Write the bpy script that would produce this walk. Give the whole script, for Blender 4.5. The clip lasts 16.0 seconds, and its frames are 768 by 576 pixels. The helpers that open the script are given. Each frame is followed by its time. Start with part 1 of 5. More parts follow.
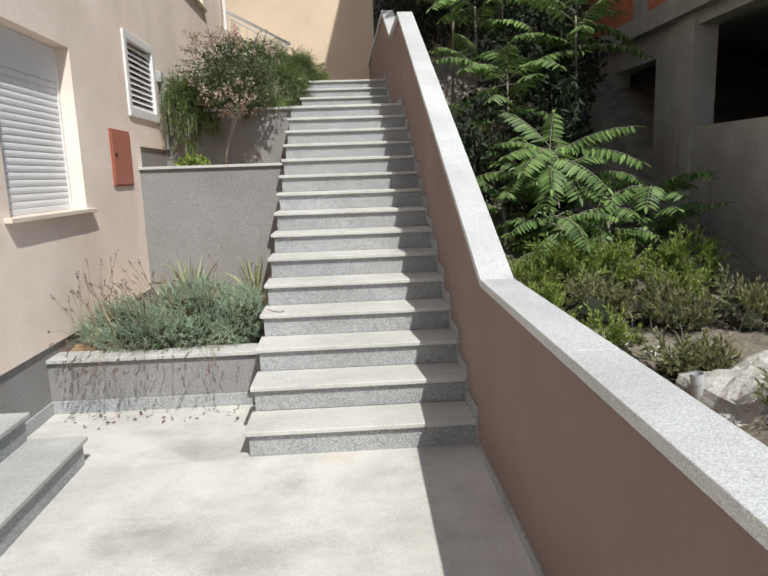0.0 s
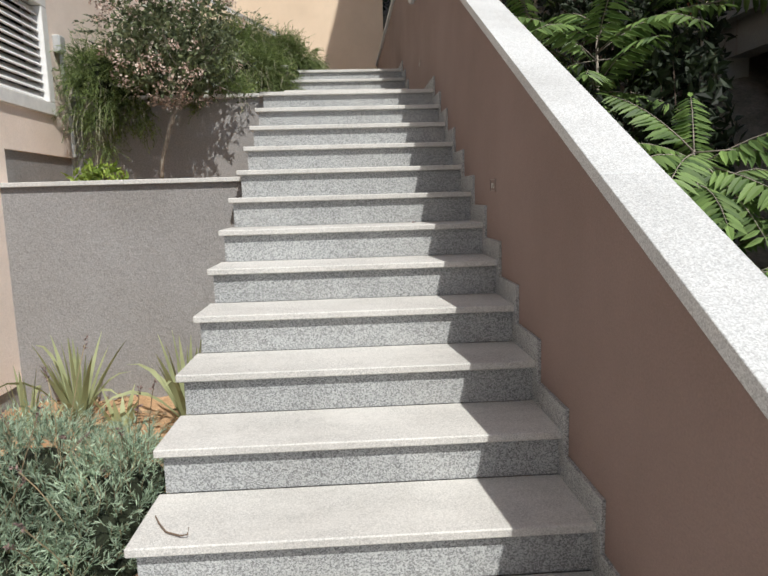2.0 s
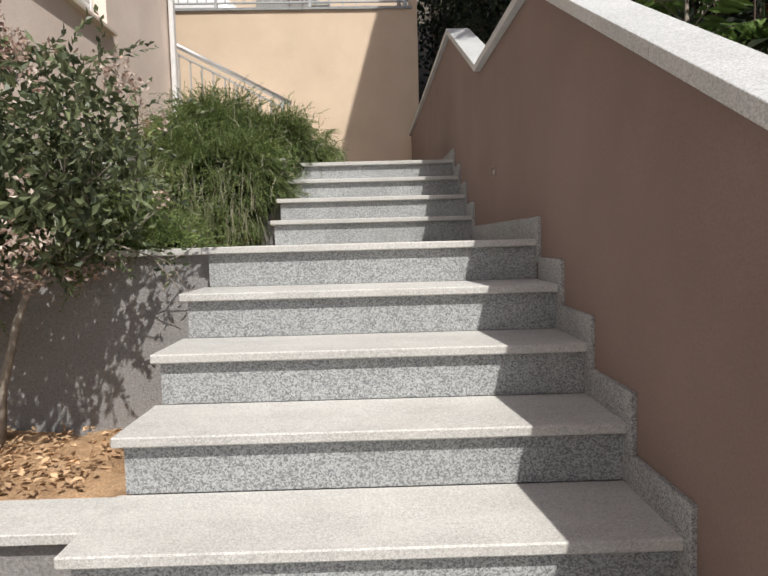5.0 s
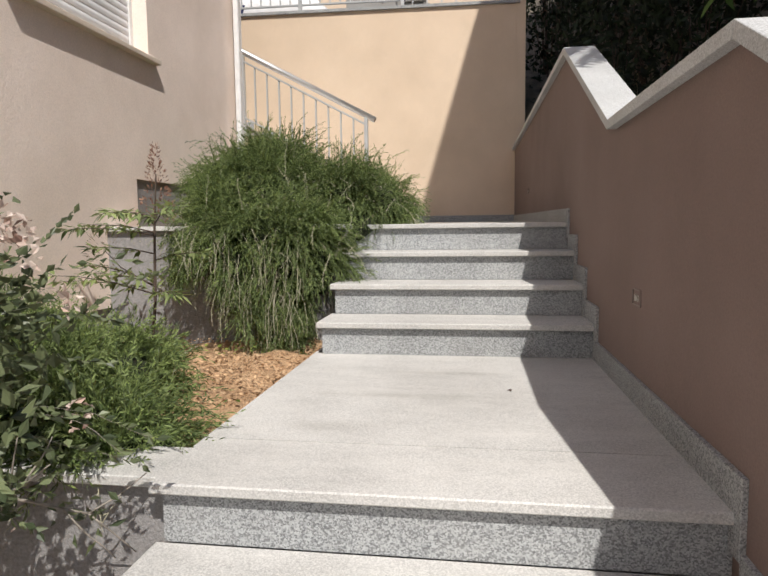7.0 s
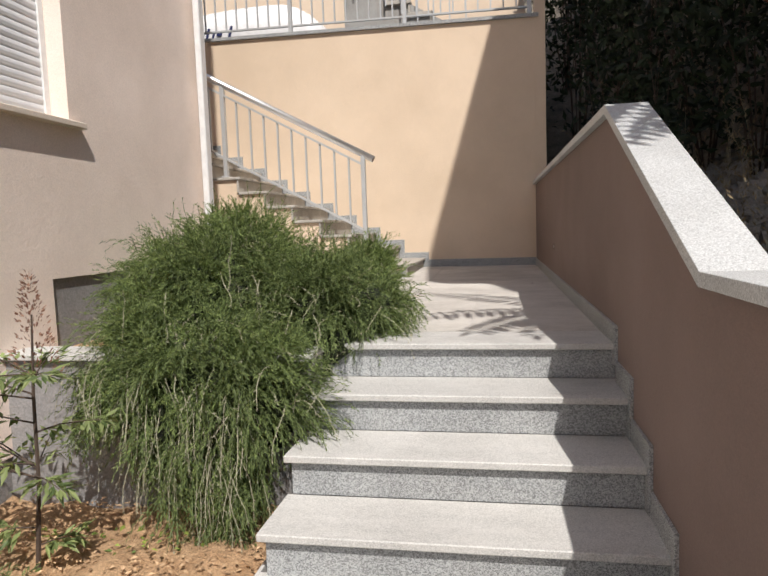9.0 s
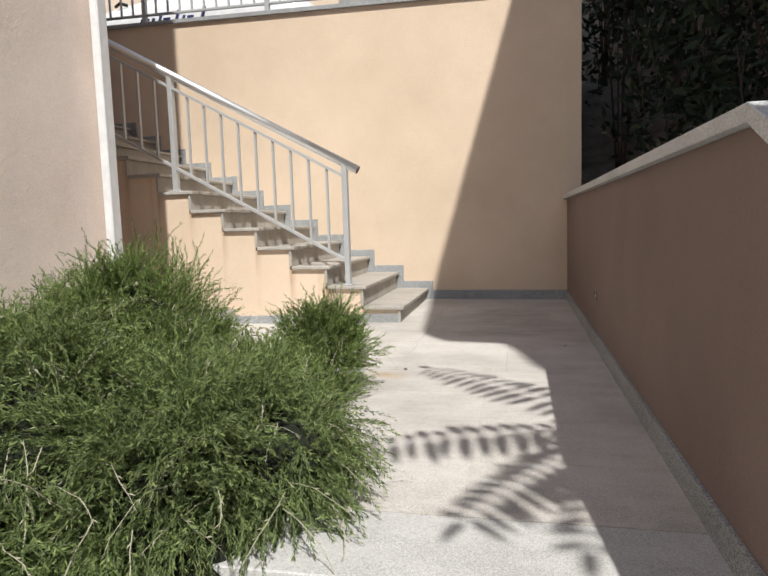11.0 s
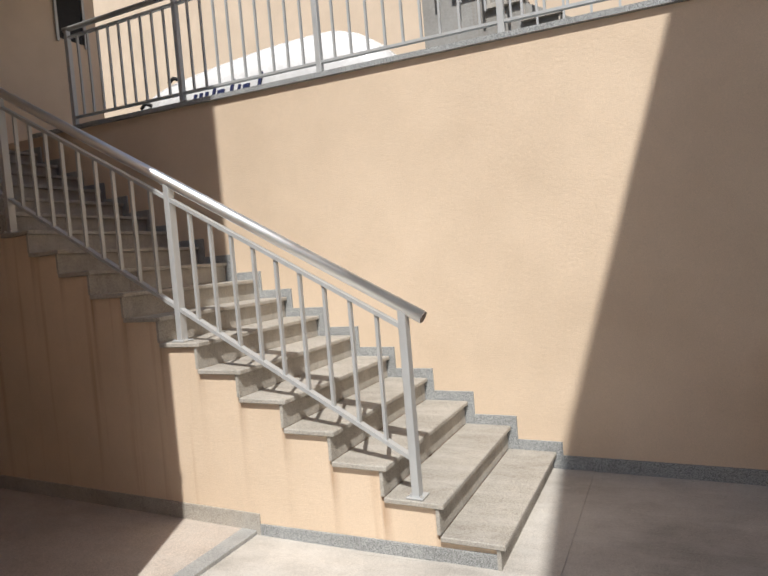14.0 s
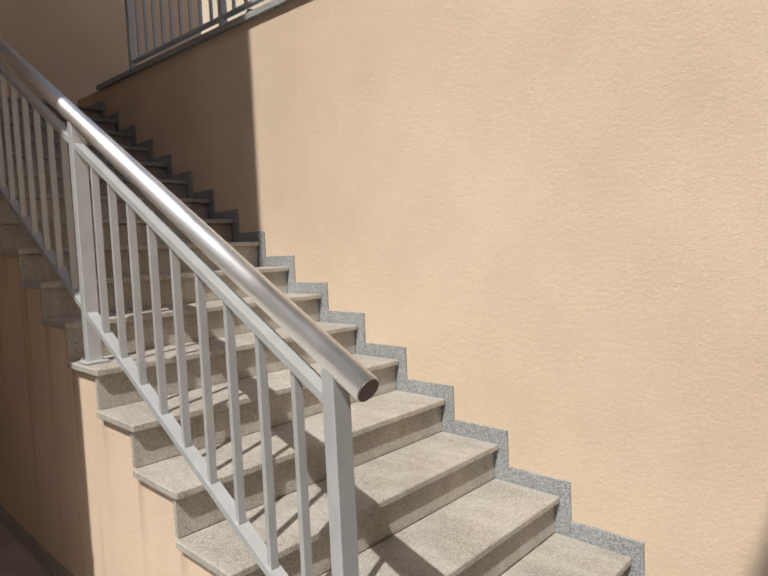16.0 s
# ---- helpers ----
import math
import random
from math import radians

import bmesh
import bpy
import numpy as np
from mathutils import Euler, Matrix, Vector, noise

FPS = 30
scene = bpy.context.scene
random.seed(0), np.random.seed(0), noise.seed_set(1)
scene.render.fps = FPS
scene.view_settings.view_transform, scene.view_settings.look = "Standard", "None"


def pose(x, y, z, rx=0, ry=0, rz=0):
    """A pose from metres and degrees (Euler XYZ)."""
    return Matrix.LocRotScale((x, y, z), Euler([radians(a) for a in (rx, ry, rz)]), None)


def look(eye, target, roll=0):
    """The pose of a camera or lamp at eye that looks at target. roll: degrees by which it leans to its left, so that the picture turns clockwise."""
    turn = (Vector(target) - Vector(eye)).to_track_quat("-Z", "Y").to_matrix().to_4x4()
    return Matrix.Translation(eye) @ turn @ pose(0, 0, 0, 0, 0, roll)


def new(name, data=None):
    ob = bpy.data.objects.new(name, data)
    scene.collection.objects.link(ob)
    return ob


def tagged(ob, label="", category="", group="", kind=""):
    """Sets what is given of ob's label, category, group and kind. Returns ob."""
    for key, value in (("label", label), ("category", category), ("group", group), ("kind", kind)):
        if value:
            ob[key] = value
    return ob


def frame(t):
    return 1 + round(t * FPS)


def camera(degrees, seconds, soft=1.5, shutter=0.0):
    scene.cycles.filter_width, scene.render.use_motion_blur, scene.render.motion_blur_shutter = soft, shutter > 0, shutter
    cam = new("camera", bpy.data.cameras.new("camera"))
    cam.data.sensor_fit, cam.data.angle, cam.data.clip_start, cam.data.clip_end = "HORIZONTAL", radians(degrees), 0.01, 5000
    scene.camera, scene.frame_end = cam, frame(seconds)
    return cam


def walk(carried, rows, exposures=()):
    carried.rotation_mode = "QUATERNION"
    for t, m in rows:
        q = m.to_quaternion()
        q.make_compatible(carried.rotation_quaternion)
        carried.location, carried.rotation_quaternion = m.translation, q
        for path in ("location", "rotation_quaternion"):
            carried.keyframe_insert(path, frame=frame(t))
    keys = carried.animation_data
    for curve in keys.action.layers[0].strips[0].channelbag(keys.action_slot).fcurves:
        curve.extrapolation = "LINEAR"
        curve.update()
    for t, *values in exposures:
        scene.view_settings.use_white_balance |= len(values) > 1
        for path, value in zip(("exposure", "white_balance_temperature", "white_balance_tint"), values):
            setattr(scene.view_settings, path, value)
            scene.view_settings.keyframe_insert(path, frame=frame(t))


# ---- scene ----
cam = camera(62.7, 16.0, soft=1.7)
PATH = [  # seconds, eye, point looked at, lean
    (0, (0.982, -3.631, 1.674), (1.086, -1.665, 1.320), -1.9),
    (0.5, (0.992, -2.931, 1.676), (1.081, -0.960, 1.349), -1.8),
    (1, (0.94, -2.222, 1.699), (1.030, -0.248, 1.388), -1.5),
    (1.5, (0.944, -1.531, 1.681), (1.044, 0.444, 1.381), -1.6),
    (2, (0.995, -0.787, 1.682), (1.095, 1.19, 1.396), -1.6),
    (2.5, (0.964, -0.121, 1.676), (1.072, 1.859, 1.415), -1.3),
    (3, (0.991, 0.484, 1.821), (1.07, 2.469, 1.588), -1.5),
    (3.5, (0.963, 0.873, 2.011), (1.029, 2.861, 1.807), -1.7),
    (4, (0.984, 1.243, 2.183), (1.03, 3.235, 2.013), -1.7),
    (4.5, (0.973, 1.549, 2.363), (1.013, 3.543, 2.213), -1.6),
    (5, (1.039, 1.874, 2.554), (1.058, 3.868, 2.408), -1.5),
    (7.5, (1.158, 3.349, 3.326), (0.821, 5.31, 3.133), -1.0),
    (8, (1.18, 3.622, 3.46), (0.832, 5.582, 3.269), -1.4),
    (8.5, (1.173, 3.902, 3.639), (0.82, 5.862, 3.454), -1.8),
    (9, (1.176, 4.183, 3.775), (0.818, 6.142, 3.59), -2.0),
    (11.5, (1.214, 6.219, 4.208), (0.744, 8.152, 4.006), -1.9),
    (12, (1.249, 6.651, 4.377), (0.714, 8.57, 4.196), -2.3),
    (12.5, (1.202, 6.96, 4.48), (0.59, 8.858, 4.326), -3.0),
    (13, (1.189, 7.226, 4.612), (0.511, 9.103, 4.476), -3.6),
    (13.5, (1.127, 7.535, 4.726), (0.377, 9.386, 4.606), -4.2),
    (14, (1.079, 7.866, 4.84), (0.239, 9.679, 4.751), -4.7),
    (14.5, (1.063, 8.364, 4.878), (0.103, 10.117, 4.81), -4.8),
    (15, (0.968, 8.873, 4.88), (-0.127, 10.545, 4.815), -4.3),
    (15.5, (0.934, 9.374, 4.873), (-0.292, 10.951, 4.785), -3.5),
    (16, (0.886, 9.868, 4.854), (-0.456, 11.346, 4.726), -2.6),
]
walk(cam, [(t, look(eye, target, roll)) for t, eye, target, roll in PATH],
     exposures=[(0.0, 0.03, 6330, 7), (2.5, 0.03, 6420, 9), (4.5, 0.02, 6480, 10), (9.0, 0.05, 6520, 12), (11.5, 0.12, 6300, 9), (13.0, 0.08, 6340, 9), (14.5, -0.06, 6430, 10), (15.5, -0.16, 6500, 10), (16.0, -0.15, 6500, 10)])

# ---- light ----
SUN = Vector((0.305, -0.70, 1.0)).normalized()  # towards the sun
world = bpy.data.worlds.new("sky")
scene.world = world
world.use_nodes = True
wn = world.node_tree.nodes
sky = wn.new("ShaderNodeTexSky")
sky.sky_type, sky.sun_disc = "NISHITA", False
sky.sun_elevation = math.asin(SUN.z)
sky.sun_rotation = math.atan2(SUN.x, SUN.y)
world.node_tree.links.new(sky.outputs[0], wn["Background"].inputs[0])
wn["Background"].inputs[1].default_value = 0.105
sun_data = bpy.data.lights.new("sun", "SUN")
sun_data.energy, sun_data.angle, sun_data.color = 4.8, radians(0.6), (1.0, 0.965, 0.91)
sun = new("sun", sun_data)
sun.matrix_world = look(SUN * 60, (0, 0, 0))

# ---- materials ----
def material(name, colour, rough=0.8, metal=0.0):
    """A node material with its Principled shader; returns the pieces to wire up."""
    m = bpy.data.materials.new(name)
    m.use_nodes = True
    nt = m.node_tree
    bs = nt.nodes["Principled BSDF"]
    bs.inputs["Base Color"].default_value = (*colour, 1)
    bs.inputs["Roughness"].default_value = rough
    bs.inputs["Metallic"].default_value = metal
    return m, nt, bs


def coords(nt, scale=(1, 1, 1)):
    g = nt.nodes.new("ShaderNodeNewGeometry")
    mp = nt.nodes.new("ShaderNodeMapping")
    mp.inputs["Scale"].default_value = scale
    nt.links.new(g.outputs["Position"], mp.inputs["Vector"])
    return mp.outputs[0]


def noise_tex(nt, vec, scale, detail=3.0, rough=0.55):
    n = nt.nodes.new("ShaderNodeTexNoise")
    n.inputs["Scale"].default_value = scale
    n.inputs["Detail"].default_value = detail
    n.inputs["Roughness"].default_value = rough
    nt.links.new(vec, n.inputs["Vector"])
    return n.outputs["Fac"]


def ramp(nt, fac, stops):
    r = nt.nodes.new("ShaderNodeValToRGB")
    e = r.color_ramp.elements
    while len(e) < len(stops):
        e.new(0.5)
    for k, (p, c) in zip(e, stops):
        k.position, k.color = p, (*c, 1) if len(c) == 3 else c
    nt.links.new(fac, r.inputs[0])
    return r.outputs[0]


def mix(nt, a, b, fac, kind="MULTIPLY"):
    n = nt.nodes.new("ShaderNodeMix")
    n.data_type, n.blend_type = "RGBA", kind
    if isinstance(fac, float):
        n.inputs[0].default_value = fac
    else:
        nt.links.new(fac, n.inputs[0])
    for sock, val in ((n.inputs[6], a), (n.inputs[7], b)):
        if isinstance(val, tuple):
            sock.default_value = (*val, 1)
        else:
            nt.links.new(val, sock)
    return n.outputs[2]


def bump(nt, bs, height, strength, distance):
    b = nt.nodes.new("ShaderNodeBump")
    b.inputs["Strength"].default_value = strength
    b.inputs["Distance"].default_value = distance
    nt.links.new(height, b.inputs["Height"])
    nt.links.new(b.outputs[0], bs.inputs["Normal"])


def grey(v):
    return (v, v, v)


def plaster(name, colour, grain=160.0, depth=0.004, blot=0.16, runs=False, fleck=0.0):
    """Scratched mineral render: fine grain, faint broad stains, and rain runs where asked for."""
    m, nt, bs = material(name, colour, 0.9)
    v = coords(nt)
    fine = noise_tex(nt, v, grain, 3.0, 0.7)
    broad = noise_tex(nt, v, 1.1, 5.0, 0.6)
    c = mix(nt, colour, ramp(nt, fine, [(0.3, grey(0.88 - fleck)), (0.7, grey(1.05 + fleck))]), 1.0)
    c = mix(nt, c, ramp(nt, broad, [(0.3, (1 - blot, 1 - blot * 1.1, 1 - blot * 1.25)), (0.65, grey(1.03))]), 1.0)
    if runs:
        streak = noise_tex(nt, coords(nt, (9, 9, 0.35)), 1.0, 3.0, 0.6)
        c = mix(nt, c, ramp(nt, streak, [(0.27, (0.82, 0.74, 0.66)), (0.42, grey(1.0))]), 0.9)
    nt.links.new(c, bs.inputs["Base Color"])
    bump(nt, bs, mix(nt, fine, noise_tex(nt, v, grain * 0.28, 3.0), 0.5, "MIX"), 0.75, depth * 1.5)
    return m


def granite(name, light, dark, scale=210.0, dust=0.3, rough=0.62, cloud=0.82):
    """Flamed grey granite: salt-and-pepper crystals, dust and scuffs."""
    m, nt, bs = material(name, light, rough)
    v = coords(nt)
    vo = nt.nodes.new("ShaderNodeTexVoronoi")
    vo.inputs["Scale"].default_value = scale * 0.5
    nt.links.new(v, vo.inputs["Vector"])
    sep = nt.nodes.new("ShaderNodeSeparateColor")
    nt.links.new(vo.outputs["Color"], sep.inputs[0])
    cr = ramp(nt, sep.outputs[0], [(0.12, dark), (0.45, tuple(0.5 * (a + b) for a, b in zip(light, dark))), (0.75, light)])
    spots = noise_tex(nt, v, scale * 0.28, 2.0, 0.7)
    c = mix(nt, cr, ramp(nt, spots, [(0.38, grey(0.76)), (0.55, grey(1.06))]), 0.6)
    broad = noise_tex(nt, v, 1.7, 6.0, 0.62)
    c = mix(nt, c, ramp(nt, broad, [(0.32, (cloud, cloud - 0.01, cloud - 0.02)), (0.62, (1.04, 1.035, 1.03))]), 1.0)
    dusty = noise_tex(nt, coords(nt, (1, 3, 1)), 3.3, 6.0, 0.7)
    c = mix(nt, c, (0.64, 0.62, 0.58), ramp(nt, dusty, [(0.42, grey(0.0)), (0.72, grey(dust))]), "MIX")
    oi = nt.nodes.new("ShaderNodeObjectInfo")
    c = mix(nt, c, ramp(nt, oi.outputs["Random"], [(0.0, grey(0.955)), (1.0, grey(1.03))]), 1.0)
    nt.links.new(c, bs.inputs["Base Color"])
    bump(nt, bs, spots, 0.25, 0.002)
    return m


def plain(name, colour, rough=0.5, metal=0.0, vary=0.12, scale=14.0):
    m, nt, bs = material(name, colour, rough, metal)
    f = noise_tex(nt, coords(nt), scale, 5.0, 0.6)
    c = mix(nt, colour, ramp(nt, f, [(0.3, grey(1 - vary)), (0.7, grey(1 + vary * 0.4))]), 1.0)
    nt.links.new(c, bs.inputs["Base Color"])
    nt.links.new(ramp(nt, f, [(0.3, grey(max(rough - 0.08, 0.0))), (0.7, grey(min(rough + 0.1, 1.0)))]), bs.inputs["Roughness"])
    bump(nt, bs, noise_tex(nt, coords(nt), scale * 9, 2.0), 0.08, 0.001)
    return m


def foliage(name, low, high, through_light=0.3, rough=0.55):
    """Leaves: hue varies from leaf to leaf, some light passes through."""
    m, nt, bs = material(name, low, rough)
    g = nt.nodes.new("ShaderNodeNewGeometry")
    c = ramp(nt, g.outputs["Random Per Island"], [(0.0, low), (0.75, high), (1.0, tuple(min(1, a * 1.35) for a in high))])
    c = mix(nt, c, ramp(nt, noise_tex(nt, coords(nt), 3.0, 4.0), [(0.35, grey(0.72)), (0.65, grey(1.12))]), 1.0)
    nt.links.new(c, bs.inputs["Base Color"])
    tr = nt.nodes.new("ShaderNodeBsdfTranslucent")
    nt.links.new(c, tr.inputs["Color"])
    ms = nt.nodes.new("ShaderNodeMixShader")
    ms.inputs[0].default_value = through_light
    nt.links.new(bs.outputs[0], ms.inputs[1])
    nt.links.new(tr.outputs[0], ms.inputs[2])
    nt.links.new(ms.outputs[0], nt.nodes["Material Output"].inputs["Surface"])
    return m


def soil_like(name, low, high, scale=9.0):
    m, nt, bs = material(name, low, 0.95)
    v = coords(nt)
    c = ramp(nt, noise_tex(nt, v, scale, 8.0, 0.7), [(0.3, low), (0.7, high)])
    c = mix(nt, c, ramp(nt, noise_tex(nt, v, scale * 11, 4.0, 0.8), [(0.3, grey(0.6)), (0.7, grey(1.15))]), 1.0)
    nt.links.new(c, bs.inputs["Base Color"])
    bump(nt, bs, noise_tex(nt, v, scale * 5, 6.0, 0.75), 0.9, 0.03)
    return m


PINK = plaster("pinkish_render", (0.90, 0.768, 0.675), 105.0, 0.004)
# The parapet's shade is mixed into this colour, far darker than the house.
PARAPET_SHADED = plaster("shade_darkened_render", (0.245, 0.176, 0.153), 130.0)
PEACH = plaster("peach_render", (0.76, 0.605, 0.45), 170.0, 0.003, 0.10)
PEACH_RUN = plaster("weathered_peach_render", (0.76, 0.605, 0.45), 170.0, 0.003, 0.10, True)
GREY_RENDER = plaster("grey_render", (0.275, 0.267, 0.262), 95.0, 0.007, 0.14, False, 0.16)
WHITE_RENDER = plaster("pale_render", (0.72, 0.62, 0.52), 150.0, 0.003, 0.10)
CONCRETE = plaster("raw_concrete", (0.38, 0.378, 0.365), 40.0, 0.008, 0.35, True)
GRANITE = granite("grey_granite", (0.45, 0.468, 0.47), (0.17, 0.178, 0.182), 500.0, 0.12)
GRANITE_TREAD = granite("dusty_granite", (0.60, 0.592, 0.565), (0.41, 0.405, 0.388), 640.0, 0.42)
GRANITE_CAP = granite("pale_granite", (0.60, 0.615, 0.615), (0.42, 0.43, 0.432), 560.0, 0.06)
STAIR_STONE = granite("worn_stair_stone", (0.50, 0.465, 0.405), (0.32, 0.295, 0.26), 430.0, 0.4)
PLATFORM = granite("beige_platform_stone", (0.60, 0.52, 0.45), (0.47, 0.41, 0.355), 430.0, 0.3)
STEP_STONE = granite("grey_step_granite", (0.47, 0.475, 0.468), (0.32, 0.325, 0.32), 560.0, 0.2)
TERRAZZO = granite("pale_paving", (0.62, 0.608, 0.575), (0.47, 0.462, 0.438), 600.0, 0.45, 0.7, 0.70)
PAVING_UPPER = granite("warm_dusty_paving", (0.635, 0.595, 0.54), (0.48, 0.452, 0.412), 600.0, 0.45, 0.7, 0.70)
WHITE_METAL = plain("white_paint", (0.78, 0.77, 0.75), 0.4)
SHUTTER = plain("shutter_lacquer", (0.72, 0.73, 0.74), 0.45, 0.0, 0.06)
ALU = plain("satin_silver_paint", (0.90, 0.90, 0.89), 0.40, 0.9, 0.01, 3.0)
ALU_PAINT = plain("grey_lacquer", (0.51, 0.52, 0.52), 0.45, 0.25, 0.06)
RED_METAL = plain("oxide_red_paint", (0.43, 0.155, 0.105), 0.55)
# Near-black for dark fittings and for the shade inside openings.
DARK = plain("black_parts_and_shade", (0.02, 0.02, 0.022), 0.8)
BRICK = plain("hollow_brick", (0.50, 0.17, 0.08), 0.9, 0.0, 0.3, 6.0)
LENS = plain("lamp_lens", (0.42, 0.38, 0.33), 0.3)
BLUE = plain("navy_lettering", (0.03, 0.04, 0.12), 0.4)
HULL = plain("white_gelcoat", (0.82, 0.82, 0.82), 0.25, 0.0, 0.05)
SOIL = soil_like("orange_soil", (0.48, 0.28, 0.14), (0.80, 0.53, 0.31))
DRY_SOIL = soil_like("stony_slope", (0.12, 0.10, 0.075), (0.34, 0.30, 0.235), 4.0)
ASPHALT = soil_like("road_surface", (0.09, 0.088, 0.085), (0.16, 0.155, 0.15), 20.0)
ROCK = soil_like("limestone", (0.50, 0.47, 0.42), (0.80, 0.77, 0.71), 5.0)
STONE_GREY = soil_like("grey_broken_stone", (0.24, 0.23, 0.21), (0.44, 0.42, 0.385), 5.0)
BARK = plain("bark", (0.30, 0.265, 0.22), 0.9, 0.0, 0.35, 30.0)
LEAF_ROSEMARY = foliage("rosemary_needles", (0.062, 0.10, 0.03), (0.25, 0.32, 0.105), 0.4)
LEAF_FRESH = foliage("fresh_rosemary_needles", (0.085, 0.135, 0.03), (0.26, 0.34, 0.10), 0.4)
TWIG = plain("pale_twig", (0.36, 0.34, 0.24), 0.9)
TWIG_GREEN = plain("green_twig", (0.10, 0.13, 0.05), 0.9)
LEAF_LAVENDER = foliage("lavender_leaves", (0.22, 0.31, 0.21), (0.45, 0.56, 0.41), 0.38)
SPIKE = foliage("faded_flower_spikes", (0.10, 0.07, 0.065), (0.24, 0.17, 0.15), 0.15, 0.9)
LEAF_NANDINA = foliage("nandina_leaflets", (0.09, 0.14, 0.045), (0.28, 0.34, 0.13), 0.35)
# Near-black colour in place of the shade deep inside the bushes.
HEART = soil_like("bush_inner_shade", (0.012, 0.018, 0.007), (0.045, 0.06, 0.022), 22.0)
LIGHT_FRAME = plain("brown_painted_frame", (0.26, 0.20, 0.175), 0.6)
FRAME_DARK = plain("dark_bronze_frame", (0.17, 0.135, 0.12), 0.5, 0.4)
LEAF_FROND = foliage("frond_leaflets", (0.07, 0.13, 0.035), (0.19, 0.29, 0.085), 0.35)
LEAF_WILD = foliage("wild_shrub_leaves", (0.11, 0.17, 0.03), (0.30, 0.37, 0.08), 0.38)
LEAF_OLIVE = foliage("olive_scrub_leaves", (0.10, 0.115, 0.045), (0.27, 0.27, 0.12), 0.3)
STEM_DARK = plain("dark_woody_stem", (0.085, 0.06, 0.045), 0.9, 0.0, 0.3)
TWIG_BROWN = plain("brown_dead_twig", (0.17, 0.12, 0.085), 0.9, 0.0, 0.3)
LEAF_SHRUB = foliage("shrub_leaves", (0.05, 0.07, 0.033), (0.165, 0.195, 0.095), 0.32, 0.45)
LEAF_LIME = foliage("lime_leaves", (0.14, 0.22, 0.035), (0.29, 0.38, 0.07), 0.4)
# Leaf colour taken almost to black to hold the slope's deep shade.
LEAF_DARK = foliage("shade_darkened_leaves", (0.007, 0.014, 0.006), (0.024, 0.040, 0.015), 0.2, 0.7)
LEAF_RED = foliage("reddish_leaves", (0.20, 0.08, 0.05), (0.38, 0.22, 0.15), 0.3)
PETAL = foliage("pinkish_blossom", (0.45, 0.31, 0.25), (0.76, 0.63, 0.55), 0.35)
RUSSET = foliage("russet_seed_heads", (0.22, 0.13, 0.10), (0.50, 0.35, 0.28), 0.25)
LEAF_DRY = foliage("dry_leaves", (0.26, 0.16, 0.085), (0.58, 0.40, 0.24), 0.15, 0.9)
LEAF_STRIPE = foliage("pale_sword_leaves", (0.13, 0.18, 0.07), (0.44, 0.47, 0.26), 0.3)
STALK = foliage("dry_stalks", (0.22, 0.16, 0.10), (0.34, 0.27, 0.16), 0.2, 0.9)


def blot(m, spots):
    """Stains and painted shadow streaks on a floor: (x, y, half width, half depth, colour, strength), with ragged
    edges.
    """
    nt = m.node_tree
    bs = nt.nodes["Principled BSDF"]
    ragged = noise_tex(nt, coords(nt), 5.0, 6.0, 0.65)
    for x, y, rx, ry, colour, strength in spots:
        old = bs.inputs["Base Color"].links[0].from_socket
        sub = nt.nodes.new("ShaderNodeVectorMath")
        sub.operation = "SUBTRACT"
        sub.inputs[1].default_value = (x, y, 0)
        nt.links.new(coords(nt), sub.inputs[0])
        sc = nt.nodes.new("ShaderNodeVectorMath")
        sc.operation = "MULTIPLY"
        sc.inputs[1].default_value = (1 / rx, 1 / ry, 0)
        nt.links.new(sub.outputs[0], sc.inputs[0])
        ln = nt.nodes.new("ShaderNodeVectorMath")
        ln.operation = "LENGTH"
        nt.links.new(sc.outputs[0], ln.inputs[0])
        add = nt.nodes.new("ShaderNodeMath")
        add.operation = "ADD"
        nt.links.new(ln.outputs["Value"], add.inputs[0])
        nt.links.new(ragged, add.inputs[1])
        fac = ramp(nt, add.outputs[0], [(0.55, grey(strength)), (1.0, grey(0.0))])
        nt.links.new(mix(nt, old, colour, fac), bs.inputs["Base Color"])


DAMP, GRIME_AND_SHADOW, RUST = (0.66, 0.67, 0.68), (0.72, 0.71, 0.69), (0.86, 0.72, 0.56)
blot(TERRAZZO, ((-0.04, 0.17, 0.75, 0.40, GRIME_AND_SHADOW, 0.8), (0.02, -0.80, 0.70, 0.45, GRIME_AND_SHADOW, 0.8), (0.61, -0.35, 0.35, 0.28, GRIME_AND_SHADOW, 0.75), (0.45, -1.05, 0.8, 0.35, GRIME_AND_SHADOW, 0.7),
                 (0.84, -0.05, 0.25, 0.18, RUST, 0.5), (-0.40, 0.50, 0.50, 0.16, GRIME_AND_SHADOW, 0.6), (1.2, -0.9, 0.6, 0.4, GRIME_AND_SHADOW, 0.4), (1.0, -1.6, 1.2, 0.4, GRIME_AND_SHADOW, 0.5)))
blot(PAVING_UPPER, ((1.05, 10.40, 0.75, 0.42, DAMP, 0.9), (0.47, 9.12, 0.36, 0.20, RUST, 1.0), (1.15, 11.3, 0.9, 0.5, DAMP, 0.5), (0.6, 8.3, 0.6, 0.3, GRIME_AND_SHADOW, 0.35)))
